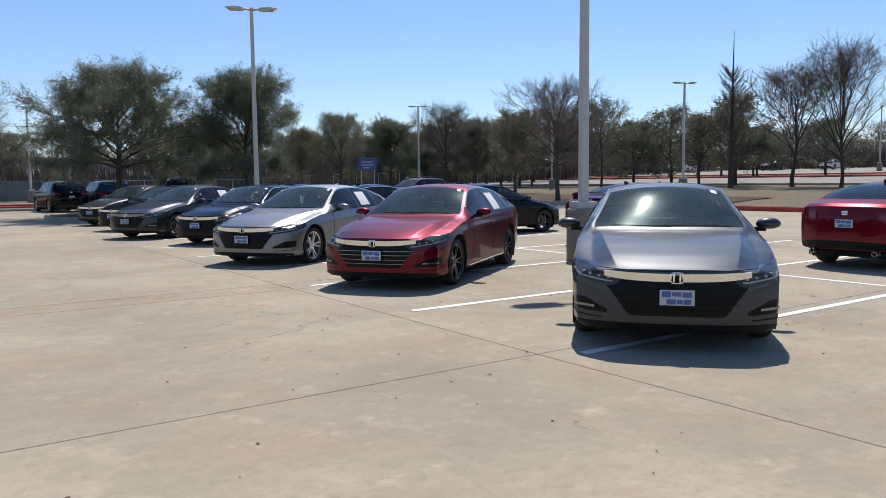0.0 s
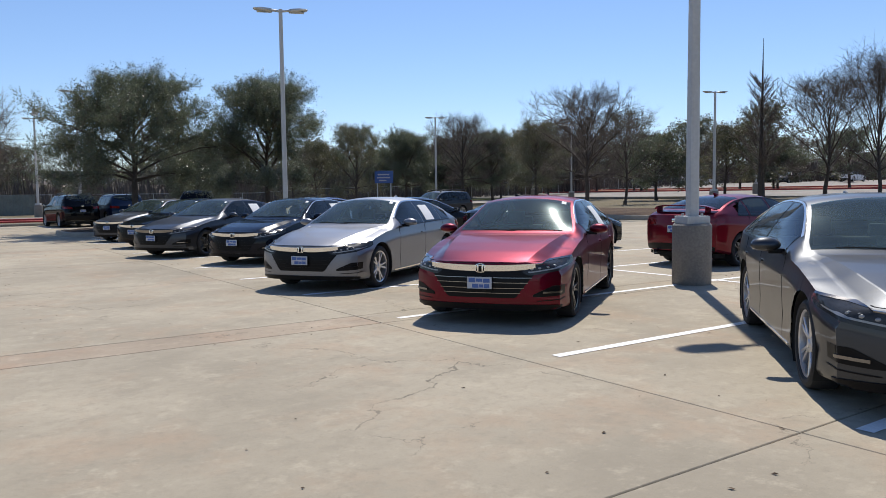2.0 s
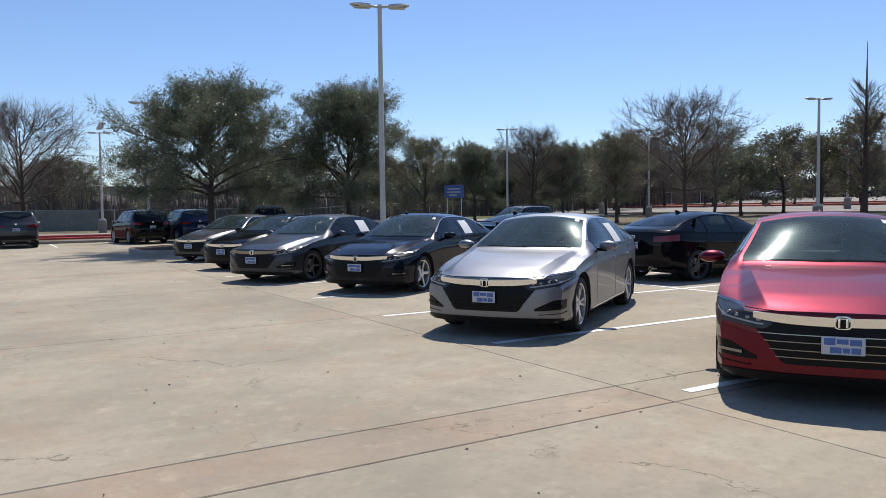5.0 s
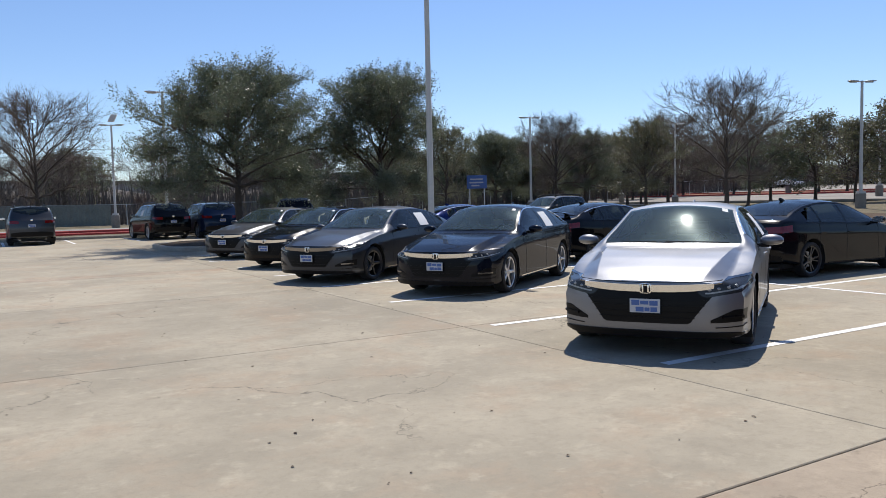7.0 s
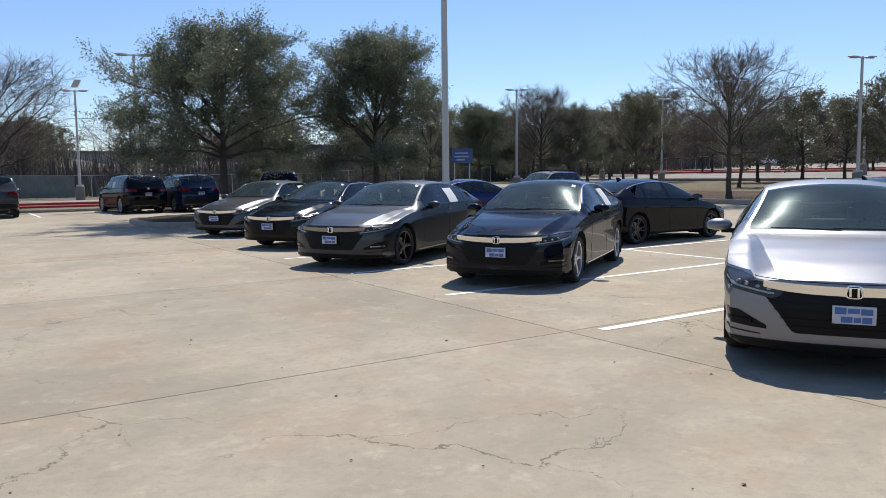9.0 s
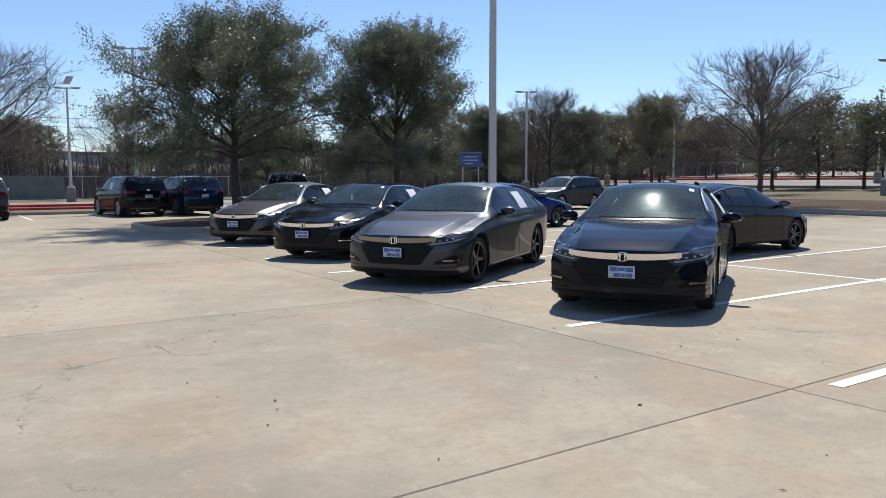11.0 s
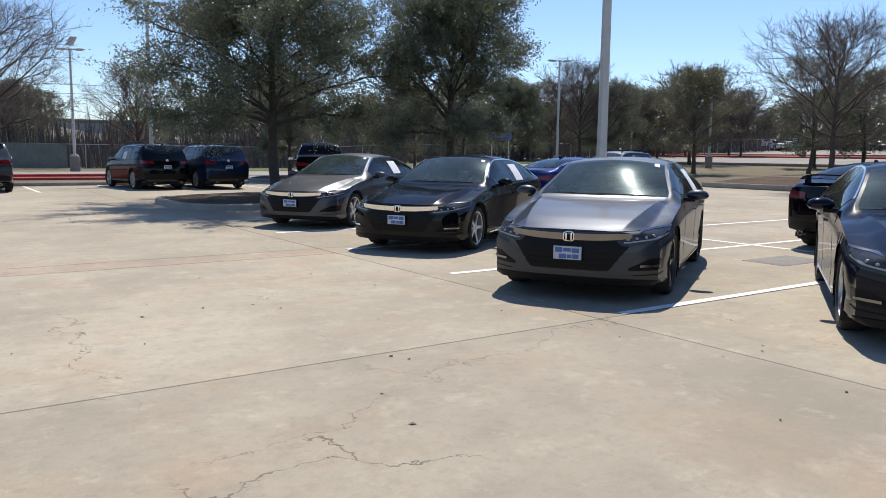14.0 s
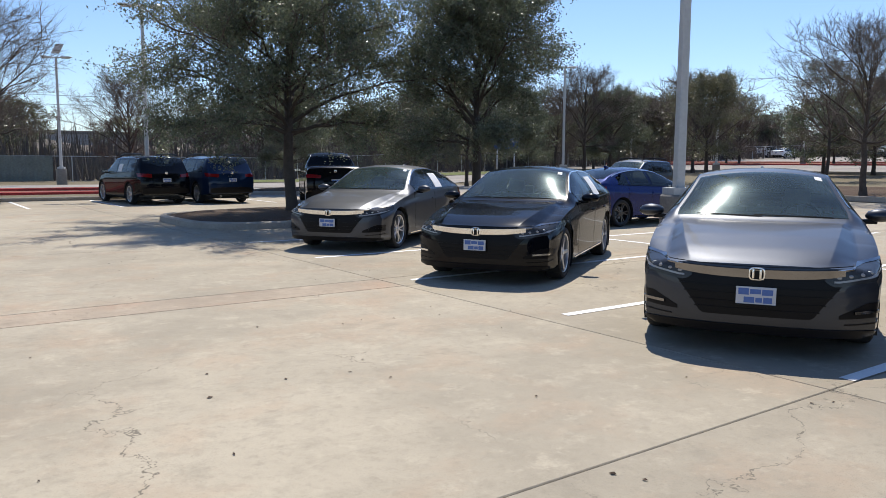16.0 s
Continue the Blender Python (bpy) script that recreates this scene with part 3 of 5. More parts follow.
def wheel_meshes(R, spokes, twin, w=0.215):
    """A tyre and a spoked rim; the outer face looks along -y."""
    h = w / 2
    r0 = R * 0.745
    bm = bmesh.new()
    lathe(bm, [(r0, -h * .8), (r0 + .02, -h), (R * .9, -h * 1.02), (R * .975, -h * .85), (R, -h * .55), (R, h * .55), (R * .975, h * .85), (R * .9, h), (r0 + .02, h), (r0, h * .8)], 40, 'y')
    tyre = mesh_from(bm, "tyre")
    bm = bmesh.new()
    lathe(bm, [(r0 - .012, h * .8), (r0 - .02, -h * .2), (r0 - .012, -h * .80), (r0 + .004, -h * .86), (r0 + .004, -h * .78)], 40, 'y')
    lathe(bm, [(0.001, -h * .72), (.03, -h * .74), (.036, -h * .66), (.075, -h * .62), (.085, -h * .35)], 20, 'y')
    for k in range(spokes):
        for off in ((-.5, .5) if twin else (0,)):
            a0 = 2 * math.pi * k / spokes
            a1 = a0 + off * (0.9 / spokes) * 2
            for da, hw0, hw1 in ((0, .036, .030),) if not twin else ((0, .021, .019),):
                p0 = Vector((math.cos(a0 + off * .25), 0, math.sin(a0 + off * .25))) * .055
                p1 = Vector((math.cos(a1), 0, math.sin(a1))) * (r0 - .01)
                t = (p1 - p0).normalized()
                nrm = Vector((-t.z, 0, t.x))
                vs = []
                for p, hw, yo in ((p0, hw0, -h * .64), (p0.lerp(p1, .55), (hw0 + hw1) / 2, -h * .70), (p1, hw1, -h * .76)):
                    vs.append([bm.verts.new(p + nrm * s * hw * (1 if yy == 0 else .75) + Vector((0, yo + yy, 0))) for s, yy in ((-1, .03), (-1, 0.006), (-.5, 0), (.5, 0), (1, .006), (1, .03))])
                for a, b in zip(vs, vs[1:]):
                    for i in range(5):
                        bm.faces.new((a[i], a[i + 1], b[i + 1], b[i]))
    rim = mesh_from(bm, "rim")
    bm = bmesh.new()
    lathe(bm, [(0.001, 0), (.15, 0), (.15, .012), (.0015, .012)], 24, 'y')
    disc = mesh_from(bm, "brake_disc", M["steel"])
    return tyre, rim, disc


def ellipsoid(bm, c, r, seg=14):
    ret = bmesh.ops.create_uvsphere(bm, u_segments=seg, v_segments=seg // 2 + 2, radius=1)
    for v in ret["verts"]:
        v.co = Vector((c[0] + v.co.x * r[0], c[1] + v.co.y * r[1], c[2] + v.co.z * r[2]))
    return ret["verts"]


def car_parts(q, kind):
    """All the meshes of one model: a list of (name, mesh, material key, label, sub-parts)."""
    S, out = Shape(q), []
    L, sc = q["L"], max(v for _, v in q["top"]) / 1.45
    a0, a1 = q["screen"]
    b0, b1 = q["back"]
    gap = q["paneheight"]

    def pane_lo(s):
        return S.sho(s) + 0.022

    def pane_hi(s):
        return S.rail(s)[1] - gap * 0.35

    def sc_lo(c):
        return a0 + .06 * c * c

    def sc_hi(c):
        return a1 + .0 * c * c

    def bk_lo(c):
        return b0 - .04 * c * c

    def bk_hi(c):
        return b1 - .10 * c * c

    def cuts(s0, s1, j, n, ns, co):
        jj = min(j, n - 2 - j)
        z = [v.z for v in co]
        sm = (s0 + s1) / 2
        if 10 <= jj < ns - 1:
            return any(p0 + .02 < s0 and s1 < p1 - .02 for p0, p1 in q["panes"]) and min(z) > pane_lo(sm) + .004 and max(z) < pane_hi(sm) - .004
        if jj >= ns:
            c = min(1.0, max(abs(v.y) for v in co) / S.rail(sm)[0])
            return c < .93 and ((sc_lo(c) + .03 < s0 and s1 < sc_hi(c) - .03) or (bk_lo(c) + .03 < s0 and s1 < bk_hi(c) - .03))
        return False

    def add(name, me, mat, label="", subs=()):
        out.append((name, me, mat, label, list(subs)))

    def pan(name, fn, us, lo, hi, rows, d, mat, label="", flip=1, thick=.02, subs=()):
        add(name, mesh_from(panel(fn, us, lo, hi, rows, d, thick, flip), name), mat, label, subs)

    add("body", body_mesh(S, cuts, kind + "_body"), "PAINT")
    # glazing
    cs = np.linspace(-.95, .95, 21)
    pan("windscreen", lambda c, s: S.on_top(s, c), cs, sc_lo, sc_hi, 12, .004, "wind", "tinted windscreen with a film of dust", thick=.012)
    pan("rear_window", lambda c, s: S.on_top(s, c), np.linspace(-.92, .92, 17), bk_lo, bk_hi, 10, .004, "glass", thick=.012)
    for fl in (1, -1):
        for k, (p0, p1) in enumerate(q["panes"]):
            us = np.linspace(p0, p1, 15)
            hi = pane_hi
            if k == 2 and kind != "suv":
                hi = lambda s, p0=p0, p1=p1: pane_lo(s) + (pane_hi(s) - pane_lo(s)) * max(.06, 1 - ((s - p0) / (p1 - p0)) ** 1.6)
            pan("side_window", S.on_side, us, pane_lo, hi, 6, .004, "glass", "", fl, .012)
        # bright strip over and under the side windows
        e0, e1 = q["panes"][0][0] - .10, q["panes"][2][1]
        pan("window_trim", S.on_side, np.linspace(e0 + .06, e1 + .10, 40), lambda s: pane_hi(s) + .004, lambda s: pane_hi(s) + .020, 1, .007, "TRIM", "bright strip above the side windows", fl)
        pan("belt_trim", S.on_side, np.linspace(e0, e1, 30), lambda s: S.sho(s) + .004, lambda s: S.sho(s) + .018, 1, .007, "black", "", fl)
        # joints of the doors
        for s0 in (q["panes"][0][0] - .12, q["panes"][1][0] - .02, q["panes"][2][0] + .02):
            pan("door_joint", lambda s, z: S.on_side(s, z), [s0, s0 + .007], lambda s: S.bot(s) + .08, lambda s: S.sho(s), 8, .0015, "under", "", fl, .004)
        pan("sill_trim", S.on_side, np.linspace(q["axles"][0] + .48, q["axles"][1] - .46, 16), lambda s: S.bot(s) + .045, lambda s: S.bot(s) + .062, 1, .008, "TRIM" if kind == "accord" else "black", "", fl)
        for s0 in (q["panes"][1][0] - .22, q["panes"][1][1] - .10):
            pan("door_handle", S.on_side, np.linspace(s0, s0 + .19, 9), lambda s, c=s0 + .095: .80 * sc + .012 * abs((s - c) / .095) ** 2, lambda s, c=s0 + .095: .832 * sc - .008 * abs((s - c) / .095) ** 2, 3, .022, "HANDLE", "", fl, .03)
        # mirror
        bm = bmesh.new()
        mx, my, mz = q["panes"][0][0] + .06, S.wid(1.8) + .10, S.sho(1.8) + .075
        for v in ellipsoid(bm, (mx, my * fl, mz), (.085, .125, .068), 18):
            if v.co.x > mx + .035:
                v.co.x = mx + .035
            if v.co.z < mz:
                v.co.z = mz + (v.co.z - mz) * .8
        shell = mesh_from(bm, "mirror")
        bm = bmesh.new()
        box_bm(bm, mx - .02, mx + .03, min((my - .16) * fl, (my - .02) * fl), max((my - .16) * fl, (my - .02) * fl), mz - .075, mz - .03, .01)
        stalk = mesh_from(bm, "mirror_stalk")
        bm = bmesh.new()
        box_bm(bm, mx + .034, mx + .038, min((my - .1) * fl, (my + .1) * fl), max((my - .1) * fl, (my + .1) * fl), mz - .042, mz + .045)
        add("mirror", shell, "MIRROR", "", [("mirror_stalk", stalk, "black", ""), ("mirror_glass", mesh_from(bm, "mirror_glass"), "chrome", "")])
        # liners of the wheel openings
        for ax in q["axles"]:
            bm = bmesh.new()
            pts = [[(ax + math.cos(t) * q["arch"] * 1.0, yy * fl, q["R"] + .01 + math.sin(t) * q["arch"] * 1.0) for yy in (S.wid(ax) - .022, .45)] for t in np.linspace(-.6, math.pi + .6, 20)]
            grid_faces(bm, pts)
            add("wheel_liner", mesh_from(bm, "wheel_liner"), "under")
    # cabin
    bm = bmesh.new()
    box_bm(bm, .55, L - .5, -.72, .72, .2, .32)
    fx0, fx1 = a0 - .15, b0 + .2
    box_bm(bm, fx0, fx0 + .62, -.70, .70, .55 * sc, .93 * sc, .05)
    box_bm(bm, b0 - .15, b1 - .05, -.62, .62, .6 * sc, .93 * sc, .03)
    add("cabin_floor", mesh_from(bm, "cabin_floor"), "cabin")
    for y0 in (-.37, .37):
        bm = bmesh.new()
        x0 = a1 + .10
        box_bm(bm, x0 - .15, x0 + .38, y0 - .25, y0 + .25, .32, .52 * sc, .05)
        box_bm(bm, x0 + .30, x0 + .43, y0 - .24, y0 + .24, .5, 1.03 * sc, .05)
        box_bm(bm, x0 + .42, x0 + .50, y0 - .13, y0 + .13, 1.04 * sc, 1.22 * sc, .035)
        for v in bm.verts:
            if v.co.z > .55:
                v.co.x += (v.co.z - .55) * .30
        add("seat", mesh_from(bm, "seat"), "seat")
    bm = bmesh.new()
    box_bm(bm, b0 - .62, b0 - .1, -.6, .6, .32, .55 * sc, .05)
    box_bm(bm, b0 - .12, b0 + .02, -.6, .6, .5, 1.0 * sc, .05)
    for y0 in (-.35, .35):
        box_bm(bm, b0 - .08, b0 + .0, y0 - .12, y0 + .12, 1.0 * sc, 1.13 * sc, .03)
    add("rear_bench", mesh_from(bm, "rear_bench"), "seat")
    bm = bmesh.new()
    pts = [(.185 + .016 * math.cos(t), .016 * math.sin(t)) for t in np.linspace(0, 2 * math.pi, 9)]
    lathe(bm, pts, 24)
    box_bm(bm, -.17, .17, -.035, .035, -.02, .01)
    for v in bm.verts:
        v.co = Matrix.Translation((a0 + .62, -.37, .93 * sc)) @ Matrix.Rotation(radians(-62), 4, 'Y') @ v.co
    add("steering_wheel", mesh_from(bm, "steering_wheel"), "black")
    # underside
    bm = bmesh.new()
    box_bm(bm, .35, L - .3, -.74, .74, .19, .27)
    add("underbody", mesh_from(bm, "underbody"), "under")
    # front
    F = S.on_front
    zt = .70 * sc if kind != "suv" else .88
    zb = .325 if kind != "suv" else .42
    rng = lambda w, n: np.linspace(-w, w, n)
    tw, bw = .63, .40

    def grille_lo(a):
        return zb + (zt - .07 - zb) * max(0, (abs(a) - bw) / (tw - bw)) ** 0.9
    pan("grille", F, rng(tw, 41), grille_lo, lambda a: zt - .055, 8, .004, "black", "gloss-black grille", thick=.03)
    for k, z in enumerate((.375, .43, .49, .545)):
        w = .42 + .12 * (z - .34) / .2 * 1.2
        pan("grille_bar", F, rng(w, 25), lambda a, z=z: z * zt / .7, lambda a, z=z: z * zt / .7 + .007, 1, .012, "GBAR", "", thick=.02)
    arch = lambda a: .018 * (a / .6) ** 2
    pan("grille_crossbar", lambda a, z: F(a, z) + Vector((-.26 * (z - zt + .045), 0, 0)), rng(.60, 41), lambda a: zt - .078 + arch(a) - .0 + .02 * (abs(a) / .6) ** 4, lambda a: zt - .012 + arch(a), 5, .020, "BAR", "bright crossbar over the grille", thick=.04)
    pan("bonnet_gap", F, rng(.72, 33), lambda a: zt + .003 + arch(a) * 1.1, lambda a: zt + .009 + arch(a) * 1.1, 1, .002, "under", "", thick=.006)
    for fl in (1, -1):
        us = np.linspace(.47, 1.18, 21)
        hl = lambda a: (zt - .135) + .11 * max(0, (a - .47) / .71) ** 1.1 + .05 * max(0, (.56 - a) / .09) ** 2
        hu = lambda a: zt - .02 + .075 * max(0, (a - .47) / .71) ** .9
        inner = mesh_from(panel(F, np.linspace(.53, 1.02, 14), lambda a: hl(a) + .028, lambda a: hl(a) + .042, 1, .014, .01, fl), "lamp_strip")
        cells = []
        for c in (.56, .64, .72, .80):
            p = F(c, (hl(c) + hu(c)) / 2 + .010)
            cell = bmesh.new()
            ellipsoid(cell, (p.x - .003, p.y * fl, p.z), (.012, .027, .015), 10)
            cells.append(("reflector", mesh_from(cell, "reflector"), "led", ""))
        pan("headlamp", F, us, hl, hu, 5, .010, "lamp", "clear-lensed headlamp", fl, .03,
            [("lamp_strip", inner, "led", ""), *cells])
        pan("headlamp_brow", lambda a, z: F(a, z) + Vector((-.35 * (z - hu(a)), 0, 0)), np.linspace(.45, 1.16, 21), lambda a: hu(a) - .002, lambda a: hu(a) + .008, 1, .013, "darkchrome", "thin bright line over the headlamp", fl)
        strip = mesh_from(panel(F, np.linspace(.68, .88, 9), lambda a: (.372 + .03 * (a - .68)) * sc, lambda a: (.394 + .03 * (a - .68)) * sc, 2, .016, .02, fl), "fog_lamp")
        pan("bumper_pocket", F, np.linspace(.58, 1.0, 19), lambda a: (.335 + .02 * ((a - .58) / .4) ** 2) * sc, lambda a: (.362 + .095 * min(1, (a - .58) / .20)) * sc, 4, .003, "black", "black pocket in the bumper", fl, .03,
            [("fog_lamp", strip, "FOG", "")])
        pan("pocket_trim", F, np.linspace(.62, 1.0, 17), lambda a: (.286 + .02 * ((a - .58) / .4) ** 2) * sc, lambda a: (.294 + .02 * ((a - .58) / .4) ** 2) * sc, 1, .006, "black", "", fl)
    # black lip, made deeper to cover the dark band below the chin
    pan("front_lip", F, rng(.92, 41), lambda a: .188 * sc, lambda a: .255 * sc - .02 * abs(a / .92) ** 3, 2, .012, "black", "", thick=.05)
    # emblem: a plain bright frame
    bm = bmesh.new()
    ez = zt - .045
    ex = S.X(0, 0, ez) - .034
    n = 28
    for w, h2, dx in ((.058, .050, 0),):
        outer = [(math.copysign(abs(math.cos(t)) ** .55, math.cos(t)) * w, math.copysign(abs(math.sin(t)) ** .55, math.sin(t)) * h2) for t in np.linspace(0, 2 * math.pi, n, endpoint=False)]
        rows = [[(ex + d, y * f, ez + z * f) for y, z in outer + outer[:1]] for f, d in ((1, .02), (1, .002), (.94, 0), (.84, 0), (.8, .006), (.8, .02))]
        grid_faces(bm, rows)
    box_bm(bm, ex, ex + .02, -.034, -.018, ez - .036, ez + .036, .003)
    box_bm(bm, ex, ex + .02, .018, .034, ez - .036, ez + .036, .003)
    back = box("emblem_back", ex + .012, ex + .03, -.047, .047, ez - .041, ez + .041, None, .01)
    add("emblem", mesh_from(bm, "emblem"), "chrome", "bright emblem", [("emblem_back", back, "black", "")])
    # front plate with printed bars
    pz = .487 * zt / .7
    px = S.X(0, 0, pz) - .045

    def plate(x, z, sign):
        bm = bmesh.new()
        box_bm(bm, min(x, x + .008 * sign), max(x, x + .008 * sign), -.142, .142, z - .072, z + .072, .003)
        pl = mesh_from(bm, "plate")
        subs = []
        for y0, y1, z0, z1 in ((-.125, -.05, .010, .060), (-.042, .035, .018, .054), (.043, .12, .010, .054), (-.085, -.01, -.050, -.006), (-.002, .045, -.046, -.010), (.053, .115, -.050, -.006)):
            b2 = bmesh.new()
            box_bm(b2, min(x, x - .002 * sign), max(x, x - .002 * sign), -y1 if sign > 0 else y0, -y0 if sign > 0 else y1, z + z0, z + z1)
            subs.append(("print_bar", mesh_from(b2, "print_bar"), "bluebar", ""))
        b2 = bmesh.new()
        box_bm(b2, min(x - .001 * sign, x - .004 * sign), max(x - .001 * sign, x - .004 * sign), -.146, .146, z - .078, z - .060, .001)
        subs.append(("plate_frame", mesh_from(b2, "plate_frame"), "black", ""))
        return pl, subs
    pl, subs = plate(px, pz, 1)
    add("dealer_plate", pl, "plate", "white dealer plate with blue printed bars", subs)
    # wipers
    for y0, y1 in ((-.62, .05), (-.02, .56)):
        bm = bmesh.new()
        pts = []
        for t in np.linspace(0, 1, 9):
            c = (y0 + (y1 - y0) * t) / S.rail(a0 + .12)[0]
            p = S.on_top(sc_lo(c) + .002 + .02 * t, c) + Vector((-.004, 0, .002))
            pts.append([p + Vector((-.008, 0, -.003)), p + Vector((0, 0, .005)), p + Vector((.008, 0, .0))])
        grid_faces(bm, pts)
        add("wiper", mesh_from(bm, "wiper"), "black")
    # rear
    B = S.on_rear
    zr = (.86 if kind != "suv" else 1.0)
    for fl in (1, -1):
        pan("tail_lamp", B, np.linspace(.50, 1.08, 17), lambda a: zr - .05 + .05 * (a - .4), lambda a: zr + .06 + .05 * ((a - .4) / .7), 4, .010, "taillamp", "red tail lamp", fl, .03)
    pan("rear_bumper_trim", B, rng(.80, 31), lambda a: .33 if kind != "suv" else .40, lambda a: (.46 if kind != "suv" else .60) - .05 * (a / .8) ** 4, 3, .006, "black", "black lower bumper", thick=.03)
    pl, subs = plate(S.X(L, 0, .78 * sc) + .022, .74 * (1 if kind != "suv" else 1.15), -1)
    add("rear_plate", pl, "plate", "white plate with blue printed bars", subs)
    bm = bmesh.new()
    xr = S.X(L, 0, .93 * sc)
    box_bm(bm, xr - .02, xr + .022, -.05, .05, .90 * sc, .97 * sc, .012)
    add("rear_emblem", mesh_from(bm, "rear_emblem"), "chrome", "bright emblem")
    for y0 in (-.5, .5):
        bm = bmesh.new()
        lathe(bm, [(.036, 0), (.040, .0), (.040, .16), (.034, .16), (.034, 0.01)], 16)
        for v in bm.verts:
            v.co = Vector((L - .12 + v.co.z, y0 + v.co.x, .285 + v.co.y))
        add("exhaust_tip", mesh_from(bm, "exhaust_tip"), "chrome")
    # aerial fin
    bm = bmesh.new()
    fs = b0 - .12
    for v in ellipsoid(bm, (fs, 0, S.top(fs) + .01), (.085, .022, .05), 12):
        if v.co.z > S.top(fs):
            v.co.x += (v.co.z - S.top(fs)) * 1.2
    add("aerial_fin", mesh_from(bm, "aerial_fin"), "MIRROR")
    if kind == "suv" and L < 5:
        for y0 in (-.60, .60):
            bm = bmesh.new()
            rows = [[(s, y0 + dy, S.top(s) + .015 + dz + (.04 if 2.15 < s < 4.2 else 0)) for dy, dz in ((-.018, -.03), (-.018, .02), (0, .032), (.018, .02), (.018, -.03))] for s in (2.05, 2.2, 2.6, 3.0, 3.4, 3.8, 4.15, 4.3)]
            grid_faces(bm, rows)
            add("roof_rail", mesh_from(bm, "roof_rail"), "black")
    return S, out


MODELS = {}


def model(kind, q, spokes, twin):
    MODELS[kind] = (*car_parts(q, kind.split("_")[0]), wheel_meshes(q["R"], spokes, twin))


def set_mat(ob, mat):
    if not ob.data.materials:
        ob.data.materials.append(None)
    ob.material_slots[0].link = 'OBJECT'
    ob.material_slots[0].material = mat


def sheet(S, s0, s1, z0, z1, lift, flip):
    us = np.linspace(s0, s1, 5)
    return mesh_from(panel(S.on_side, us, lambda s: z0, lambda s: z1, 4, lift, .003, flip), "price_sheet")


def place_car(kind, colour, m, label, name="car", trim="chrome", bar="chrome", rim="alloy", gbar="black", fog="darkchrome", paper=True, group="", extra=None):
    """Puts one vehicle together from its model's meshes, in its own paint and trim."""
    S, parts, (tyre, rimmesh, disc) = MODELS[kind]
    keys = dict(PAINT=PAINTS[colour], TRIM=M[trim], BAR=M[bar], GBAR=M[gbar], FOG=M[fog], HANDLE=PAINTS[colour], MIRROR=PAINTS[colour])
    root = new(name)
    root.empty_display_size = 0.2
    root.matrix_world = m
    tagged(root, label, "car", group)
    for pname, me, key, lab, subs in parts:
        ob = part(pname, me, root, lab)
        set_mat(ob, keys.get(key) or M[key])
        for sname, sme, skey, slab in subs:
            sub = part(sname, sme, ob, slab)
            set_mat(sub, keys.get(skey) or M[skey])
    R = S.q["R"]
    for ax in S.q["axles"]:
        for fl in (1, -1):
            w = part("wheel", None, root)
            w.empty_display_size = 0.1
            w.matrix_local = pose(ax, fl * (S.wid(ax) - .135), R, 0, 0, 180 if fl > 0 else 0)
            set_mat(part("tyre", tyre, w), M["tyre"])
            set_mat(part("rim", rimmesh, w), M[rim])
            set_mat(part("brake_disc", disc, w), M["steel"])
    if paper:
        p0, p1 = S.q["panes"][1]
        me = MODELS.setdefault(kind + "paper", sheet(S, p0 + .12, p0 + .50, S.sho(p0) + .05, S.sho(p0) + .32, .010, -1))
        set_mat(part("price_sheet", me, root, "white price sheet inside the rear side window"), M["paper"])
        key = kind + "sticker"
        if key not in MODELS:
            a1 = S.q["screen"][1]
            MODELS[key] = mesh_from(panel(lambda c, s: S.on_top(s, c), np.linspace(-.86, -.76, 4), lambda c: a1 - .10, lambda c: a1 - .02, 2, .008, .003), "windscreen_sticker")
        set_mat(part("windscreen_sticker", MODELS[key], root, "small white sticker"), M["paper"])
    if extra:
        extra(S, root, keys)
    return root


def spoiler(S, root, keys):
    """A raised wing across the boot lid."""
    L = S.L
    bm = bmesh.new()
    rows = []
    for y in np.linspace(-.70, .70, 21):
        e = abs(y) / .70
        x, z = L - .34 - .12 * e ** 4, 1.20 - .07 * e ** 6
        rows.append([(x, y, z), (x + .10, y, z + .018), (x + .20, y, z + .012), (x + .20, y, z - .004), (x + .1, y, z - .012), (x, y, z)])
    grid_faces(bm, rows)
    for y in (-.58, .58):
        box_bm(bm, L - .36, L - .2, y - .012, y + .012, 1.02, 1.19, .004)
    set_mat(part("spoiler", mesh_from(bm, "spoiler"), root), keys["PAINT"])


# ---- ground ----
def tz(x, y):
    """Height of the land: level under the lot, rising gently beyond its far side."""
    return float(np.interp(x, [31.4, 31.6, 36, 54, 110, 220, 900], [0, .10, .38, .75, 2.6, 5.5, 9.0]))


def land(name, x0, x1, y0, y1, dz, mat, step=6.0, label="", thick=0.0):
    nx, ny = max(2, int((x1 - x0) / step) + 1), max(2, int((y1 - y0) / step) + 1)
    bm = bmesh.new()
    grid_faces(bm, [[(x, y, tz(x, y) + dz) for x in np.linspace(x0, x1, nx)] for y in np.linspace(y0, y1, ny)])
    if thick:
        r = bmesh.ops.extrude_face_region(bm, geom=list(bm.faces))
        for v in r["geom"]:
            if isinstance(v, bmesh.types.BMVert):
                v.co.z -= thick
    ob = new(name, mesh_from(bm, name, mat))
    return tagged(ob, label, kind="structure")


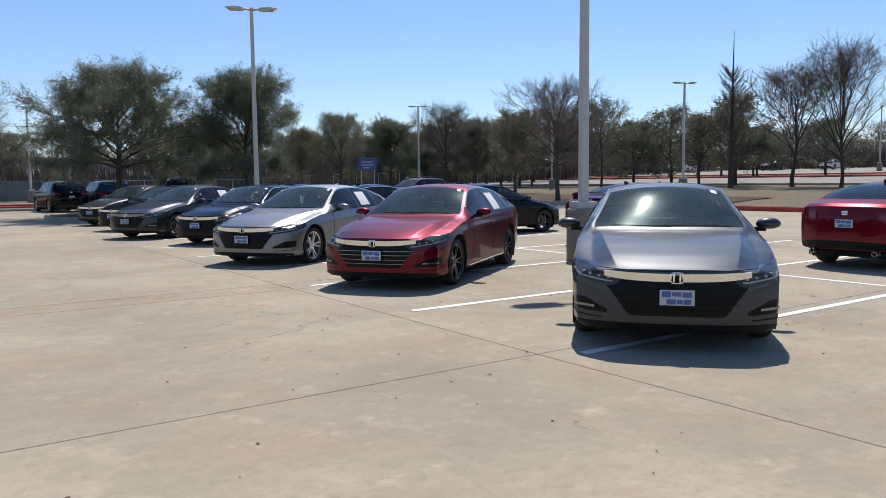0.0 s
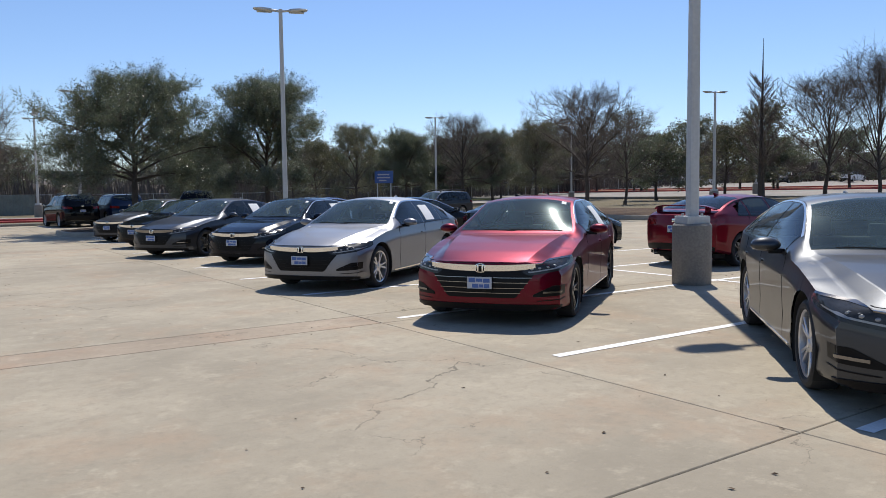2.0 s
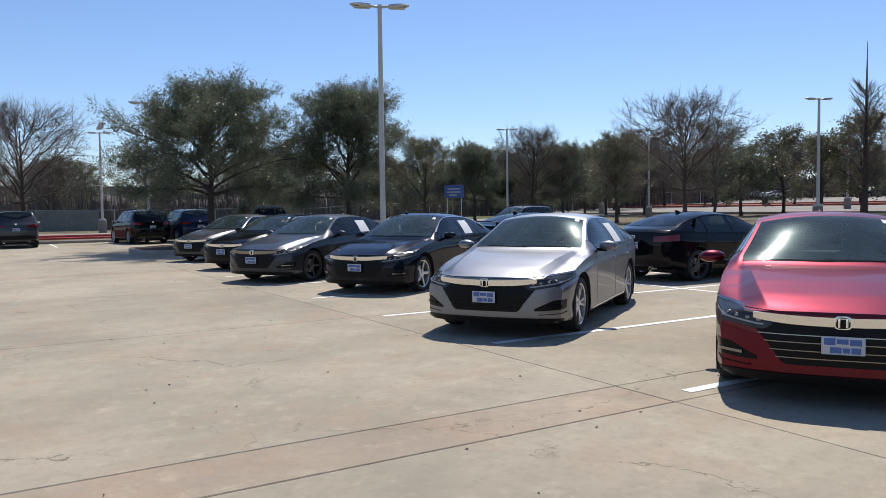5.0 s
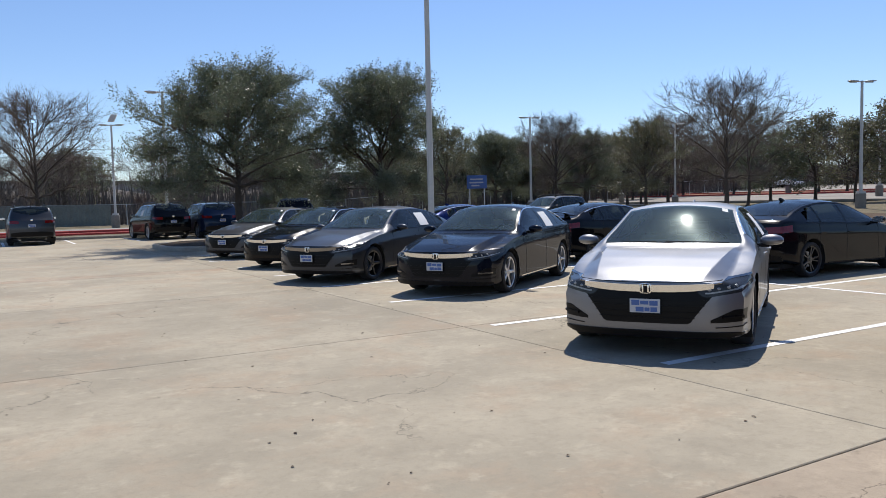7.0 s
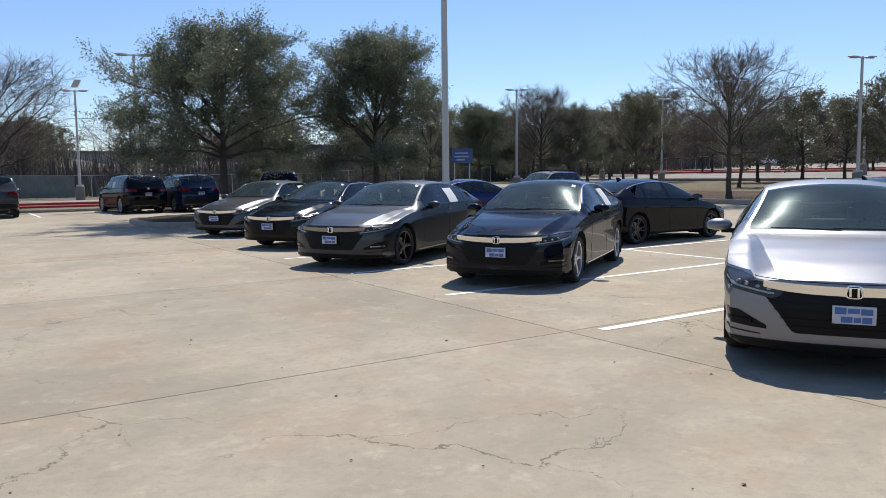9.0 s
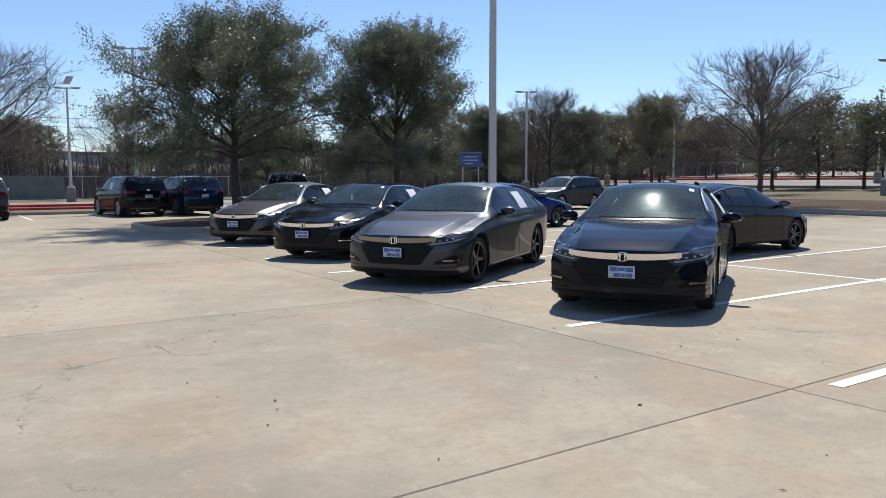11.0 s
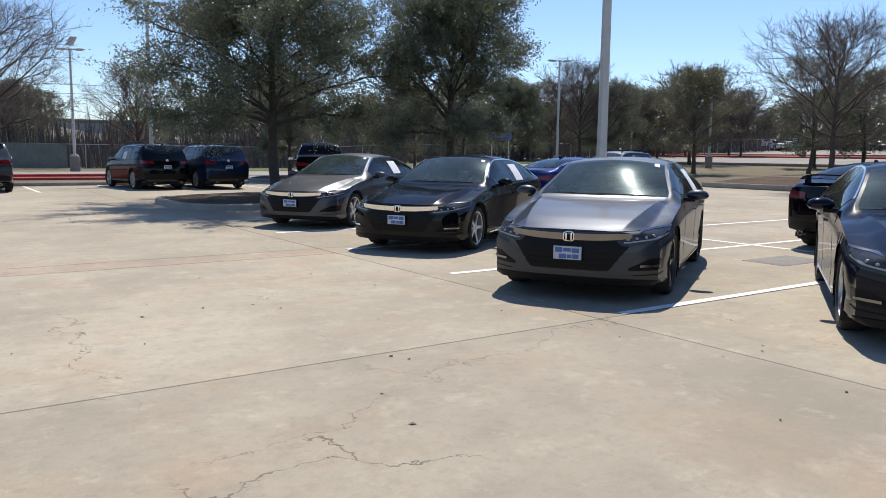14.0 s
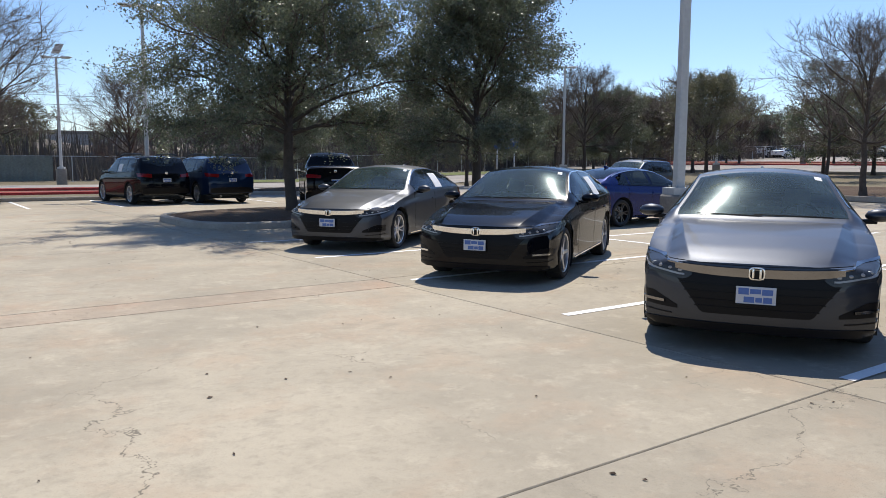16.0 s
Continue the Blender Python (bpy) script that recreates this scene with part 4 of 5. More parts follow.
bm = bmesh.new()
xs = sorted({-900, -400, -200, -100, -60, 22, 31.4, 31.6, 36, 45, 54, 75, 110, 160, 220, 400, 900, *range(-30, 22, 10)})
ys = sorted({-900, -400, -200, -100, -50, 100, 130, 200, 400, 900, *range(-30, 100, 10)})
grid_faces(bm, [[(x, y, tz(x, y) - 0.03) for x in xs] for y in ys])
tagged(new("ground", mesh_from(bm, "ground", M["drygrass"])), "dry winter grass and bare soil reaching the horizon", kind="structure")

LOT = tagged(new("parking_lot", box("parking_lot", -28, 31.5, -30, 50.4, -0.2, -0.014, M["joint"])), "dark joint filler under pale concrete slabs", kind="structure")

# kerbs: real steps with a rounded top
def kerb(name, pts, mat, w=0.16, h=0.15, label=""):
    bm = bmesh.new()
    rows = []
    n = len(pts)
    for i, (x, y) in enumerate(pts):
        a, b = pts[max(0, i - 1)], pts[min(n - 1, i + 1)]
        t = Vector((b[0] - a[0], b[1] - a[1], 0)).normalized()
        s = Vector((-t.y, t.x, 0))
        z = tz(x, y)
        rows.append([Vector((x, y, z)) + s * o + Vector((0, 0, dz)) for o, dz in ((-w / 2, -.1), (-w / 2, h - .03), (-w / 2 + .03, h), (w / 2 - .02, h), (w / 2, h - .02), (w / 2, -.1))])
    grid_faces(bm, rows)
    ob = new(name, mesh_from(bm, name, mat))
    return tagged(ob, label or "weathered concrete kerb", "kerb", kind="structure")


def straight(x0, y0, x1, y1, n=30):
    return [(x0 + (x1 - x0) * i / n, y0 + (y1 - y0) * i / n) for i in range(n + 1)]


kerb("kerb_north", straight(-28, 50.48, 12.2, 50.48), M["kerb"])
kerb("kerb_east", straight(31.6, 10, 31.6, 40), M["kerb"])
kerb("kerb_red", straight(31.5, 17.0, 31.5, 22.5, 10), M["redpaint"], 0.2, 0.17, "red-painted concrete kerb")
land("verge_north", -28, 12.2, 50.5, 54.0, 0.10, M["drygrass"], 3, "strip of dry tan grass behind the kerb")
land("mulch_bed", -28, 12.2, 54.0, 62, 0.06, M["redmulch"], 3, "bed of red mulch")
for y in (55.0, 60.5):
    kerb("kerb_red_road", straight(-28, y, 12.0, y), M["redpaint"], 0.25, 0.2, "red-painted kerb of the service road")
land("service_road", 12.2, 31.5, 50.4, 72, -0.01, M["road"], 4, "pale concrete service road")
land("service_road_far", -28, 120, 62, 72, 0.012, M["road"], 4, "pale concrete service road")
land("verge_green", 12.0, 60, 72.2, 80, 0.05, M["greengrass"], 4, "strip of greener grass before the fence")
land("verge_east", 31.7, 57, -10, 40, 0.06, M["drygrass"], 3, "rising strip of dry grass with trees")
land("mulch_east", 31.75, 37, 22.5, 40, 0.10, M["mulch"], 2, "brown mulch bed behind the kerb")
land("east_road", 57, 76, -20, 120, 0.05, M["road"], 6, "pale concrete drive")
land("east_lot", 84, 118, -20, 160, 0.05, M["road"], 6, "distant pale concrete car park")
for x in (57.2, 75.8, 84.2):
    kerb("kerb_far", straight(x, -10, x, 118), M["redpaint"] if x > 70 else M["kerb"], 0.3, 0.2, "distant kerb")
land("mulch_median", 76, 84, -10, 120, 0.08, M["redmulch"], 6, "red mulch between the distant drives")


def rounded(x0, x1, y0, y1, r, n=8):
    pts = []
    for cx, cy, a in ((x1 - r, y1 - r, 0), (x0 + r, y1 - r, 90), (x0 + r, y0 + r, 180), (x1 - r, y0 + r, 270)):
        pts += [(cx + r * math.cos(radians(a + 90 * i / n)), cy + r * math.sin(radians(a + 90 * i / n))) for i in range(n + 1)]
    return pts


def island(x0, x1, y0, y1):
    """A planted island: a kerb ring with a low mound of mulch."""
    ring = rounded(x0, x1, y0, y1, 1.4)
    kerb("island_kerb", ring + ring[:2], M["kerb"], 0.18, 0.16, "concrete kerb round a planted island")
    bm = bmesh.new()
    cx, cy = (x0 + x1) / 2, (y0 + y1) / 2
    rows = []
    for f, z in ((.985, .12), (.9, .19), (.7, .24), (.4, .27), (.02, .28)):
        rows.append([(cx + (x - cx) * f, cy + (y - cy) * f, z + .03 * noise.noise(Vector((x * f, y * f, f * 3)))) for x, y in ring + ring[:1]])
    grid_faces(bm, rows)
    tagged(new("island_mulch", mesh_from(bm, "island_mulch", M["mulch"])), "low mound of brown bark mulch", kind="structure")


island(5.0, 17.5, 34.6, 39.2)
island(13.2, 17.4, 51.6, 54.4)

tagged(new("utility_cover", box("utility_cover", 9.15, 10.25, 21.95, 22.6, -.02, .004, M["pier"], .003)), "dark rectangular utility cover in the concrete", kind="structure")

# painted stall lines
GAP, Y0 = 2.74, 4.52


def stripe(name, x0, x1, y0, y1):
    bm = bmesh.new()
    n = max(2, int(max(x1 - x0, y1 - y0) / 0.4))
    along = x1 - x0 > y1 - y0
    a, b = [], []
    for i in range(n + 1):
        t = i / n
        j1, j2 = random.uniform(-.004, .004), random.uniform(-.004, .004)
        if along:
            a.append((x0 + (x1 - x0) * t, y0 + j1, .004)); b.append((x0 + (x1 - x0) * t, y1 + j2, .004))
        else:
            a.append((x0 + j1, y0 + (y1 - y0) * t, .004)); b.append((x1 + j2, y0 + (y1 - y0) * t, .004))
    grid_faces(bm, [a, b])
    return tagged(new(name, mesh_from(bm, name, M["line"])), "worn white painted stall line on the concrete", "line", "stall lines", "structure")


for k in range(-4, 11):
    y = Y0 + GAP * k
    stripe("stall_line", 4.85, 10.98, y - .055, y + .055)
    stripe("stall_line", 11.10, 17.3, y - .055, y + .055)
stripe("stall_line", 10.985, 11.095, Y0 - GAP * 4, Y0 + GAP * 10)
for k in range(-8, 5):
    x = 0.2 + GAP * k
    stripe("stall_line", x - .055, x + .055, 45.2, 50.3)


# ---- lamp posts ----
def lamp_meshes():
    bm = bmesh.new()
    lathe(bm, [(.30, 0), (.305, .02), (.305, .94), (.285, .965), (.001, .965)], 28)
    pier = mesh_from(bm, "pier", M["pier"])
    bm = bmesh.new()
    box_bm(bm, -.2, .2, -.2, .2, .965, 1.09, .012)
    collar = mesh_from(bm, "collar", M["pole"])
    bm = bmesh.new()
    rows = []
    for z, r in ((1.05, .085), (7.75, .062)):
        rows.append([(math.copysign(min(abs(math.cos(t)) * 1.25, 1), math.cos(t)) * r, math.copysign(min(abs(math.sin(t)) * 1.25, 1), math.sin(t)) * r, z) for t in np.linspace(0, 2 * math.pi, 25)])
    grid_faces(bm, rows)
    bmesh.ops.holes_fill(bm, edges=bm.edges)
    pole = mesh_from(bm, "pole", M["pole"])
    heads = []
    for sg in (-1, 1):
        bm = bmesh.new()
        rows = []
        for x, w, z0, z1 in ((.05, .04, -.03, .05), (.26, .05, -.01, .06), (.30, .17, -.04, .075), (.62, .20, -.03, .09), (.84, .15, 0.0, .07), (.90, .05, .02, .05)):
            zz = .04 * x
            rows.append([(sg * x, y * w, 7.68 + zz + z) for y, z in ((-1, z0 + .03), (-.8, z1 - .02), (0, z1), (.8, z1 - .02), (1, z0 + .03), (.7, z0), (-.7, z0), (-1, z0 + .03))])
        grid_faces(bm, rows)
        bmesh.ops.holes_fill(bm, edges=bm.edges)
        head = mesh_from(bm, "lamp_head", M["pole"])
        heads.append((head, box("lens", min(sg * .34, sg * .78), max(sg * .34, sg * .78), -.12, .12, 7.652, 7.664, M["lens"])))
    return pier, collar, pole, heads, box("bolt", -.015, .015, -.015, .015, 1.088, 1.13, M["steel"])


PIER, COLLAR, POLE, HEADS, BOLTS = lamp_meshes()


def street_lamp(x, y, rz, scale=1.0, flood=False):
    root = new("street_lamp")
    root.matrix_world = Matrix.Translation((x, y, tz(x, y))) @ pose(0, 0, 0, 0, 0, rz) @ Matrix.Scale(scale, 4)
    tagged(root, "tall grey two-headed lamp post on a round concrete pier", "lamp post", "lot lamp posts")
    part("pier", PIER, root, "stained round concrete pier")
    part("collar", COLLAR, root)
    part("pole", POLE, root)
    for a in range(4):
        part("bolt", BOLTS, root, m=Matrix.Translation((.15 * math.cos(a * math.pi / 2 + .785), .15 * math.sin(a * math.pi / 2 + .785), 0)))
    for me, lens in HEADS:
        h = part("lamp_head", me, root)
        part("lens", lens, h)
    if flood:
        bm = bmesh.new()
        box_bm(bm, -.22, .22, -.12, .12, 7.95, 8.5, .05)
        for v in bm.verts:
            v.co.x += (v.co.z - 8) * .5
        part("flood_lamp", mesh_from(bm, "flood_lamp", M["pole"]), root, "square flood lamp turned up on the pole's top")
    return root


street_lamp(10.32, 9.95, -22)
street_lamp(10.53, 26.71, -22)
for x, y, r, s, fl in ((44.0, 33.8, -25, .97, False), (36.5, 55.8, -25, .98, False), (8.4, 73.0, -20, 1.05, True), (8.05, 51.0, -18, 1.0, False), (49.4, 52.8, -25, .9, False),
                       (66, 45, 20, 1.0, False), (78, 62, 30, 1.05, False), (80, 30, 30, 1.0, False), (95, 45, 30, 1.0, False), (60, 70, 20, 1.0, False)):
    street_lamp(x, y, r, s, fl)


# ---- trees ----
def tube(verts, faces, p0, p1, r0, r1, k):
    d = (p1 - p0)
    if d.length < 1e-5:
        return
    u = d.orthogonal().normalized()
    w = d.normalized().cross(u)
    base = len(verts)
    for p, r in ((p0, r0), (p1, r1)):
        for i in range(k):
            a = 2 * math.pi * i / k
            verts.append(p + (u * math.cos(a) + w * math.sin(a)) * r)
    for i in range(k):
        faces.append((base + i, base + (i + 1) % k, base + k + (i + 1) % k, base + k + i))


def pyd(name, v, f, mat, smooth=True):
    me = bpy.data.meshes.new(name)
    me.from_pydata([tuple(p) for p in v], [], f)
    me.materials.append(mat)
    if smooth:
        me.polygons.foreach_set("use_smooth", [True] * len(f))
    return me


def leaf_cloud(seed, twigs, count, spread, size, mat):
    """Many small leaves strung along the twigs, most of them toward the ends."""
    g = np.random.default_rng(seed)
    a = np.array([tuple(p) for p, _ in twigs]); b = np.array([tuple(q) for _, q in twigs])
    k = g.integers(0, len(twigs), count)
    t = g.uniform(.05, 1.08, (count, 1)) ** .8
    c = a[k] + (b[k] - a[k]) * t + g.normal(0, spread, (count, 3))
    u = g.normal(0, 1, (count, 3)); u /= np.linalg.norm(u, axis=1)[:, None]
    w = np.cross(u, g.normal(0, 1, (count, 3))); w /= np.linalg.norm(w, axis=1)[:, None]
    s = size * g.uniform(.6, 1.4, (count, 1))
    v = np.stack([c - u * s, c + w * s * .45, c + u * s, c - w * s * .45], 1).reshape(-1, 3)
    me = bpy.data.meshes.new("leaves")
    me.from_pydata(v.tolist(), [], np.arange(count * 4).reshape(-1, 4).tolist())
    me.materials.append(mat)
    return me


def tree_model(seed, H, half, low, first, trunk_r, counts, leaves=0, size=.04, spread=.08, mat="leaf", rise=.12, wispy=.25, twig_r=.006, belly=.32, up=.06):
    """A wavering stem with limbs that reach an uneven outline (half its width, from height low to H), side branches and twigs.
    counts: limbs, branches on a limb, twigs on a branch, sprigs on a twig. rise: how steeply the limbs climb."""
    rng = random.Random(seed)
    tv, tf, bv, bf, twigs = [], [], [], [], []
    n1, n2, n3, n4 = counts

    def rand():
        return Vector((rng.gauss(0, 1), rng.gauss(0, 1), rng.gauss(0, 1))).normalized()

    def outline(az, z):
        u = (z - low) / (H - low)
        n_ = Vector((math.cos(az) * 1.3, math.sin(az) * 1.3, z * .45 + seed))
        return half * math.sqrt(max(.03, 1 - ((u - belly) / (1.02 - belly)) ** 2)) * (1 + .30 * noise.noise(n_) + .16 * noise.noise(n_ * 2.7))

    def branch(pts, r0, r1, sides, V, F):
        n = len(pts) - 1
        for i in range(n):
            tube(V, F, pts[i], pts[i + 1], r0 + (r1 - r0) * i / n, r0 + (r1 - r0) * (i + 1) / n, sides)

    def along(pts, t):
        t = min(.9999, max(0, t)) * (len(pts) - 1)
        i = int(t)
        return pts[i].lerp(pts[i + 1], t - i), (pts[i + 1] - pts[i]).normalized()

    def side(pts, t, length, turn, up, steps):
        p, d = along(pts, t)
        e = (d + rand() * turn + Vector((0, 0, up))).normalized()
        out = [p]
        for _ in range(steps):
            e = (e + rand() * .22 + Vector((0, 0, up * .25))).normalized()
            out.append(out[-1] + e * length / steps)
        return out

    stem, x, y = [], 0.0, 0.0
    for i in range(10):
        z = -.1 + (H * .86 + .1) * i / 9
        stem.append(Vector((x, y, z)))
        x, y = x + rng.gauss(0, .035) * H / 7, y + rng.gauss(0, .035) * H / 7
    tube(tv, tf, Vector((0, 0, -.15)), Vector((0, 0, .3)), trunk_r * 1.35, trunk_r, 12)
    split = max(2, int(first / (H * .86) * 9) + 1)
    branch(stem[:split + 1], trunk_r, trunk_r * .72, 10, tv, tf)
    branch(stem[split:], trunk_r * .72, .018, 6, tv, tf)
    for i in range(n1):
        f = (i + rng.uniform(-.3, .3)) / n1
        f = min(1, max(0, f))
        z0 = first + (H * .80 - first) * f ** 1.35
        az = 2.4 * i + rng.uniform(-.4, .4)
        ze = z0 + (H - z0) * min(1, rise + .75 * f + rng.uniform(-.12, .12)) if f > .12 else max(low, z0 + rng.uniform(-.15, .5) * (H - z0) * rise)
        r = outline(az, min(ze, H * .985)) * rng.uniform(.72, 1.0)
        end = Vector((r * math.cos(az), r * math.sin(az), min(ze, H * .985)))
        p0, _ = along(stem, (z0 + .1) / (H * .86 + .1))
        mid = p0.lerp(end, .5) + Vector((0, 0, .14 * (end - p0).length)) + rand() * .2
        limb, m = [], 7
        for k in range(m + 1):
            t = k / m
            limb.append(p0.lerp(mid, t).lerp(mid.lerp(end, t), t) + (rand() * .07 * (H / 7) if 0 < k < m else Vector()))
        ln = (end - p0).length
        branch(limb, trunk_r * (.42 - .25 * f), .011, 6, tv, tf)
        for j in range(n2):
            t = .22 + .78 * (j + rng.random()) / n2
            br = side(limb, t, max(.5, ln * (.52 - .22 * t)) * rng.uniform(.7, 1.2), 1.0, up, 3)
            if br[-1].z < low - .15:
                for p in br:
                    p.z += (low - .15 - br[-1].z) * .8
            branch(br, .022 - .008 * t, .008, 4, bv, bf)
            if noise.noise(br[-1] * .55 + Vector((seed * 3, 0, 0))) < -.34 and leaves:
                continue
            for k in range(n3):
                tw = side(br, .15 + .85 * (k + rng.random()) / n3, rng.uniform(.35, .75) * H / 7, .9, up + .05, 2)
                branch(tw, twig_r * 1.3, twig_r * .6, 3, bv, bf)
                twigs.append((tw[0], tw[-1]))
                if rng.random() < wispy * .25:
                    e = tw[-1] + ((tw[-1] - tw[0]).normalized() + Vector((0, 0, .5))) * rng.uniform(.15, .4)
                    tube(bv, bf, tw[-1], e, twig_r, twig_r * .5, 3)
                    twigs.append((tw[-1], e))
                for _ in range(n4):
                    sp = side(tw, rng.uniform(.2, 1), rng.uniform(.25, .5) * H / 7, .9, .25, 1)
                    branch(sp, twig_r * .8, twig_r * .4, 3, bv, bf)
    # bring the grown crown to its height and width
    top = float(np.percentile([q.z for _, q in twigs], 99.3))
    wide = float(np.percentile([math.hypot(q.x, q.y) for _, q in twigs], 96))
    kw, kz = half / wide, (H - low) / (top - low)

    def fitted(p):
        z = p.z if p.z < low else low + (p.z - low) * kz
        e = 1 + (kw - 1) * min(1.0, max(0.0, (p.z - first + .5) / 1.0))
        return Vector((p.x * e, p.y * e, z))
    tv, bv = [fitted(p) for p in tv], [fitted(p) for p in bv]
    twigs = [(fitted(p), fitted(q)) for p, q in twigs]
    crown = leaf_cloud(seed, twigs, leaves, spread, size, M[mat]) if leaves else None
    return pyd("trunk", tv, tf, M["bark"]), pyd("branches", bv, bf, M["twig"]), crown


def plant(model_, x, y, rz, scale, label, cat="tree", group="", z=None, wide=1.0):
    root = new("tree")
    root.matrix_world = Matrix.Translation((x, y, tz(x, y) if z is None else z)) @ pose(0, 0, 0, 0, 0, rz) @ Matrix.Diagonal((scale * wide, scale * wide, scale, 1))
    tagged(root, label, cat, group)
    tr, br, cr = model_
    part("trunk", tr, root)
    part("crown", br, root)
    if cr:
        part("foliage", cr, root)
    return root


OAK1 = tree_model(3, 6.7, 4.1, 1.9, 2.0, .155, (30, 12, 8, 0), 150000, .035, .095)
OAK2 = tree_model(8, 6.9, 2.85, 1.8, 1.8, .155, (30, 10, 7, 0), 135000, .035, .095, rise=.25, belly=.42)
OAK3 = tree_model(15, 7.6, 3.2, 2.1, 1.9, .14, (20, 8, 6, 1), 30000, .05, .11, "leafdry", .35, up=.12)
BARE1 = tree_model(21, 8.2, 4.1, 2.2, 2.2, .16, (24, 10, 7, 4), 0, rise=.35, belly=.45, up=.12, twig_r=.007)
BARE2 = tree_model(34, 11.6, 4.3, 2.5, 2.2, .16, (24, 10, 7, 3), 0, rise=.5, twig_r=.008, belly=.45, up=.2)
BARE3 = tree_model(55, 7.2, 3.1, 2.0, 1.8, .12, (16, 8, 6, 3), 8000, .045, .1, "leafdry", .4, belly=.42, up=.15)
FAR_OAK = tree_model(61, 7.0, 3.4, 1.3, 1.6, .15, (20, 7, 5, 0), 12000, .10, .18, rise=.3, belly=.42)
FAR_DRY = tree_model(62, 7.6, 3.3, 1.9, 1.9, .14, (16, 6, 5, 1), 6000, .09, .16, "leafdry", .35, twig_r=.012, up=.12)
FAR_BARE = tree_model(63, 8.2, 4.0, 1.6, 1.8, .14, (22, 8, 7, 2), 0, rise=.35, twig_r=.015, belly=.42, up=.15)


def conifer(seed, H):
    """A bare cypress: one straight leader with many short rising side branches."""
    rng = random.Random(seed)
    tv, tf, bv, bf = [], [], [], []
    tube(tv, tf, Vector((0, 0, -.1)), Vector((0, 0, H * .5)), .22, .12, 8)
    tube(tv, tf, Vector((0, 0, H * .5)), Vector((.03, 0, H)), .12, .012, 6)
    for i in range(105):
        z = H * (.14 + .84 * i / 150)
        a = rng.uniform(0, 6.283)
        ln = (H - z) * .17 * rng.uniform(.6, 1.25) + .55
        d = Vector((math.cos(a), math.sin(a), rng.uniform(.6, 1.1))).normalized()
        p = Vector((0, 0, z))
        q = p + d * ln * .5
        e = q + (d + Vector((0, 0, .35))).normalized() * ln * .5
        tube(bv, bf, p, q, .032, .022, 3); tube(bv, bf, q, e, .022, .008, 3)
        for _ in range(10):
            t = rng.uniform(.25, 1)
            s = p.lerp(e, t)
            dd = (d + Vector((rng.uniform(-1, 1), rng.uniform(-1, 1), rng.uniform(0, 1))) * .8).normalized()
            tube(bv, bf, s, s + dd * ln * .4, .013, .005, 3)
    return pyd("trunk", tv, tf, M["bark"]), pyd("branches", bv, bf, M["twig"]), None


CYPRESS = conifer(5, 11.8)
plant(OAK1, 8.0, 36.9, 40, 1.0, "spreading live oak with small grey-green leaves in a mulched island", z=.2)
plant(OAK2, 13.8, 36.6, 200, 1.0, "dense upright live oak with dark leaves in a mulched island", z=.2)
plant(BARE1, 32.4, 34.0, 20, .89, "leafless shade tree with a broad fan of twigs", z=.35)
plant(OAK3, 30.1, 58.2, 60, .96, "thinly leaved oak by the service road")
plant(OAK3, 27.4, 60, 150, .8, "small oak with yellowing leaves", wide=1.1)
plant(OAK2, 36.8, 61, 10, 1.0, "evergreen oak by the service road")
plant(BARE1, 41.2, 58.3, 80, 1.0, "leafless tree by the service road")
plant(OAK2, 46, 60, 100, 1.0, "evergreen oak by the service road")
plant(OAK3, 40.0, 47, 250, .86, "half-bare oak with sparse green leaves", wide=1.15)
plant(BARE3, 44.5, 42, 250, 1.0, "half-bare tree in the grass strip")
plant(CYPRESS, 51.2, 35.0, 0, 1.0, "slender leafless cypress in the grass strip")
plant(BARE2, 53.3, 31.3, 0, .78, "tall leafless tree with upswept twigs", wide=1.35)
plant(BARE2, 52.0, 27.0, 130, .86, "tall leafless tree with upswept twigs")
plant(BARE1, 1.9, 52.0, 200, .92, "leafless tree in the dry verge")
plant(BARE1, 9.5, 60, 300, .74, "leafless tree beyond the mulch bed")
plant(OAK2, 15.4, 53.0, 30, .8, "small live oak in a planted island by the service road")
plant(BARE3, 24.4, 58, 30, .75, "small thinly leaved tree by the service road")
plant(FAR_OAK, 7.9, 110, 60, .95, "dark rounded evergreen beyond the fence", wide=1.5)
rng = random.Random(77)
for i in range(150):
    if i % 3 == 2:
        x, y = rng.choice((55.5, 79, 81, 120)) + rng.uniform(-1.2, 1.2), rng.uniform(36, 110)
    elif i % 3 == 1:
        x, y = rng.uniform(58, 130), rng.uniform(74, 130)
    else:
        x, y = rng.uniform(-5, 120), rng.uniform(84, 140)
    if 84 < x < 118 and y < 80:
        x = rng.choice((80, 121)) + rng.uniform(-2, 2)
    md = rng.choice((FAR_BARE, FAR_BARE, FAR_DRY, FAR_DRY, FAR_OAK, FAR_BARE))
    plant(md, x, y, rng.uniform(0, 360), rng.uniform(.72, 1.08) if i % 3 else rng.uniform(.85, 1.15), "leafless winter tree in the distance" if md is not FAR_OAK else "dark evergreen oak in the distance", group="distant trees", wide=1.15)

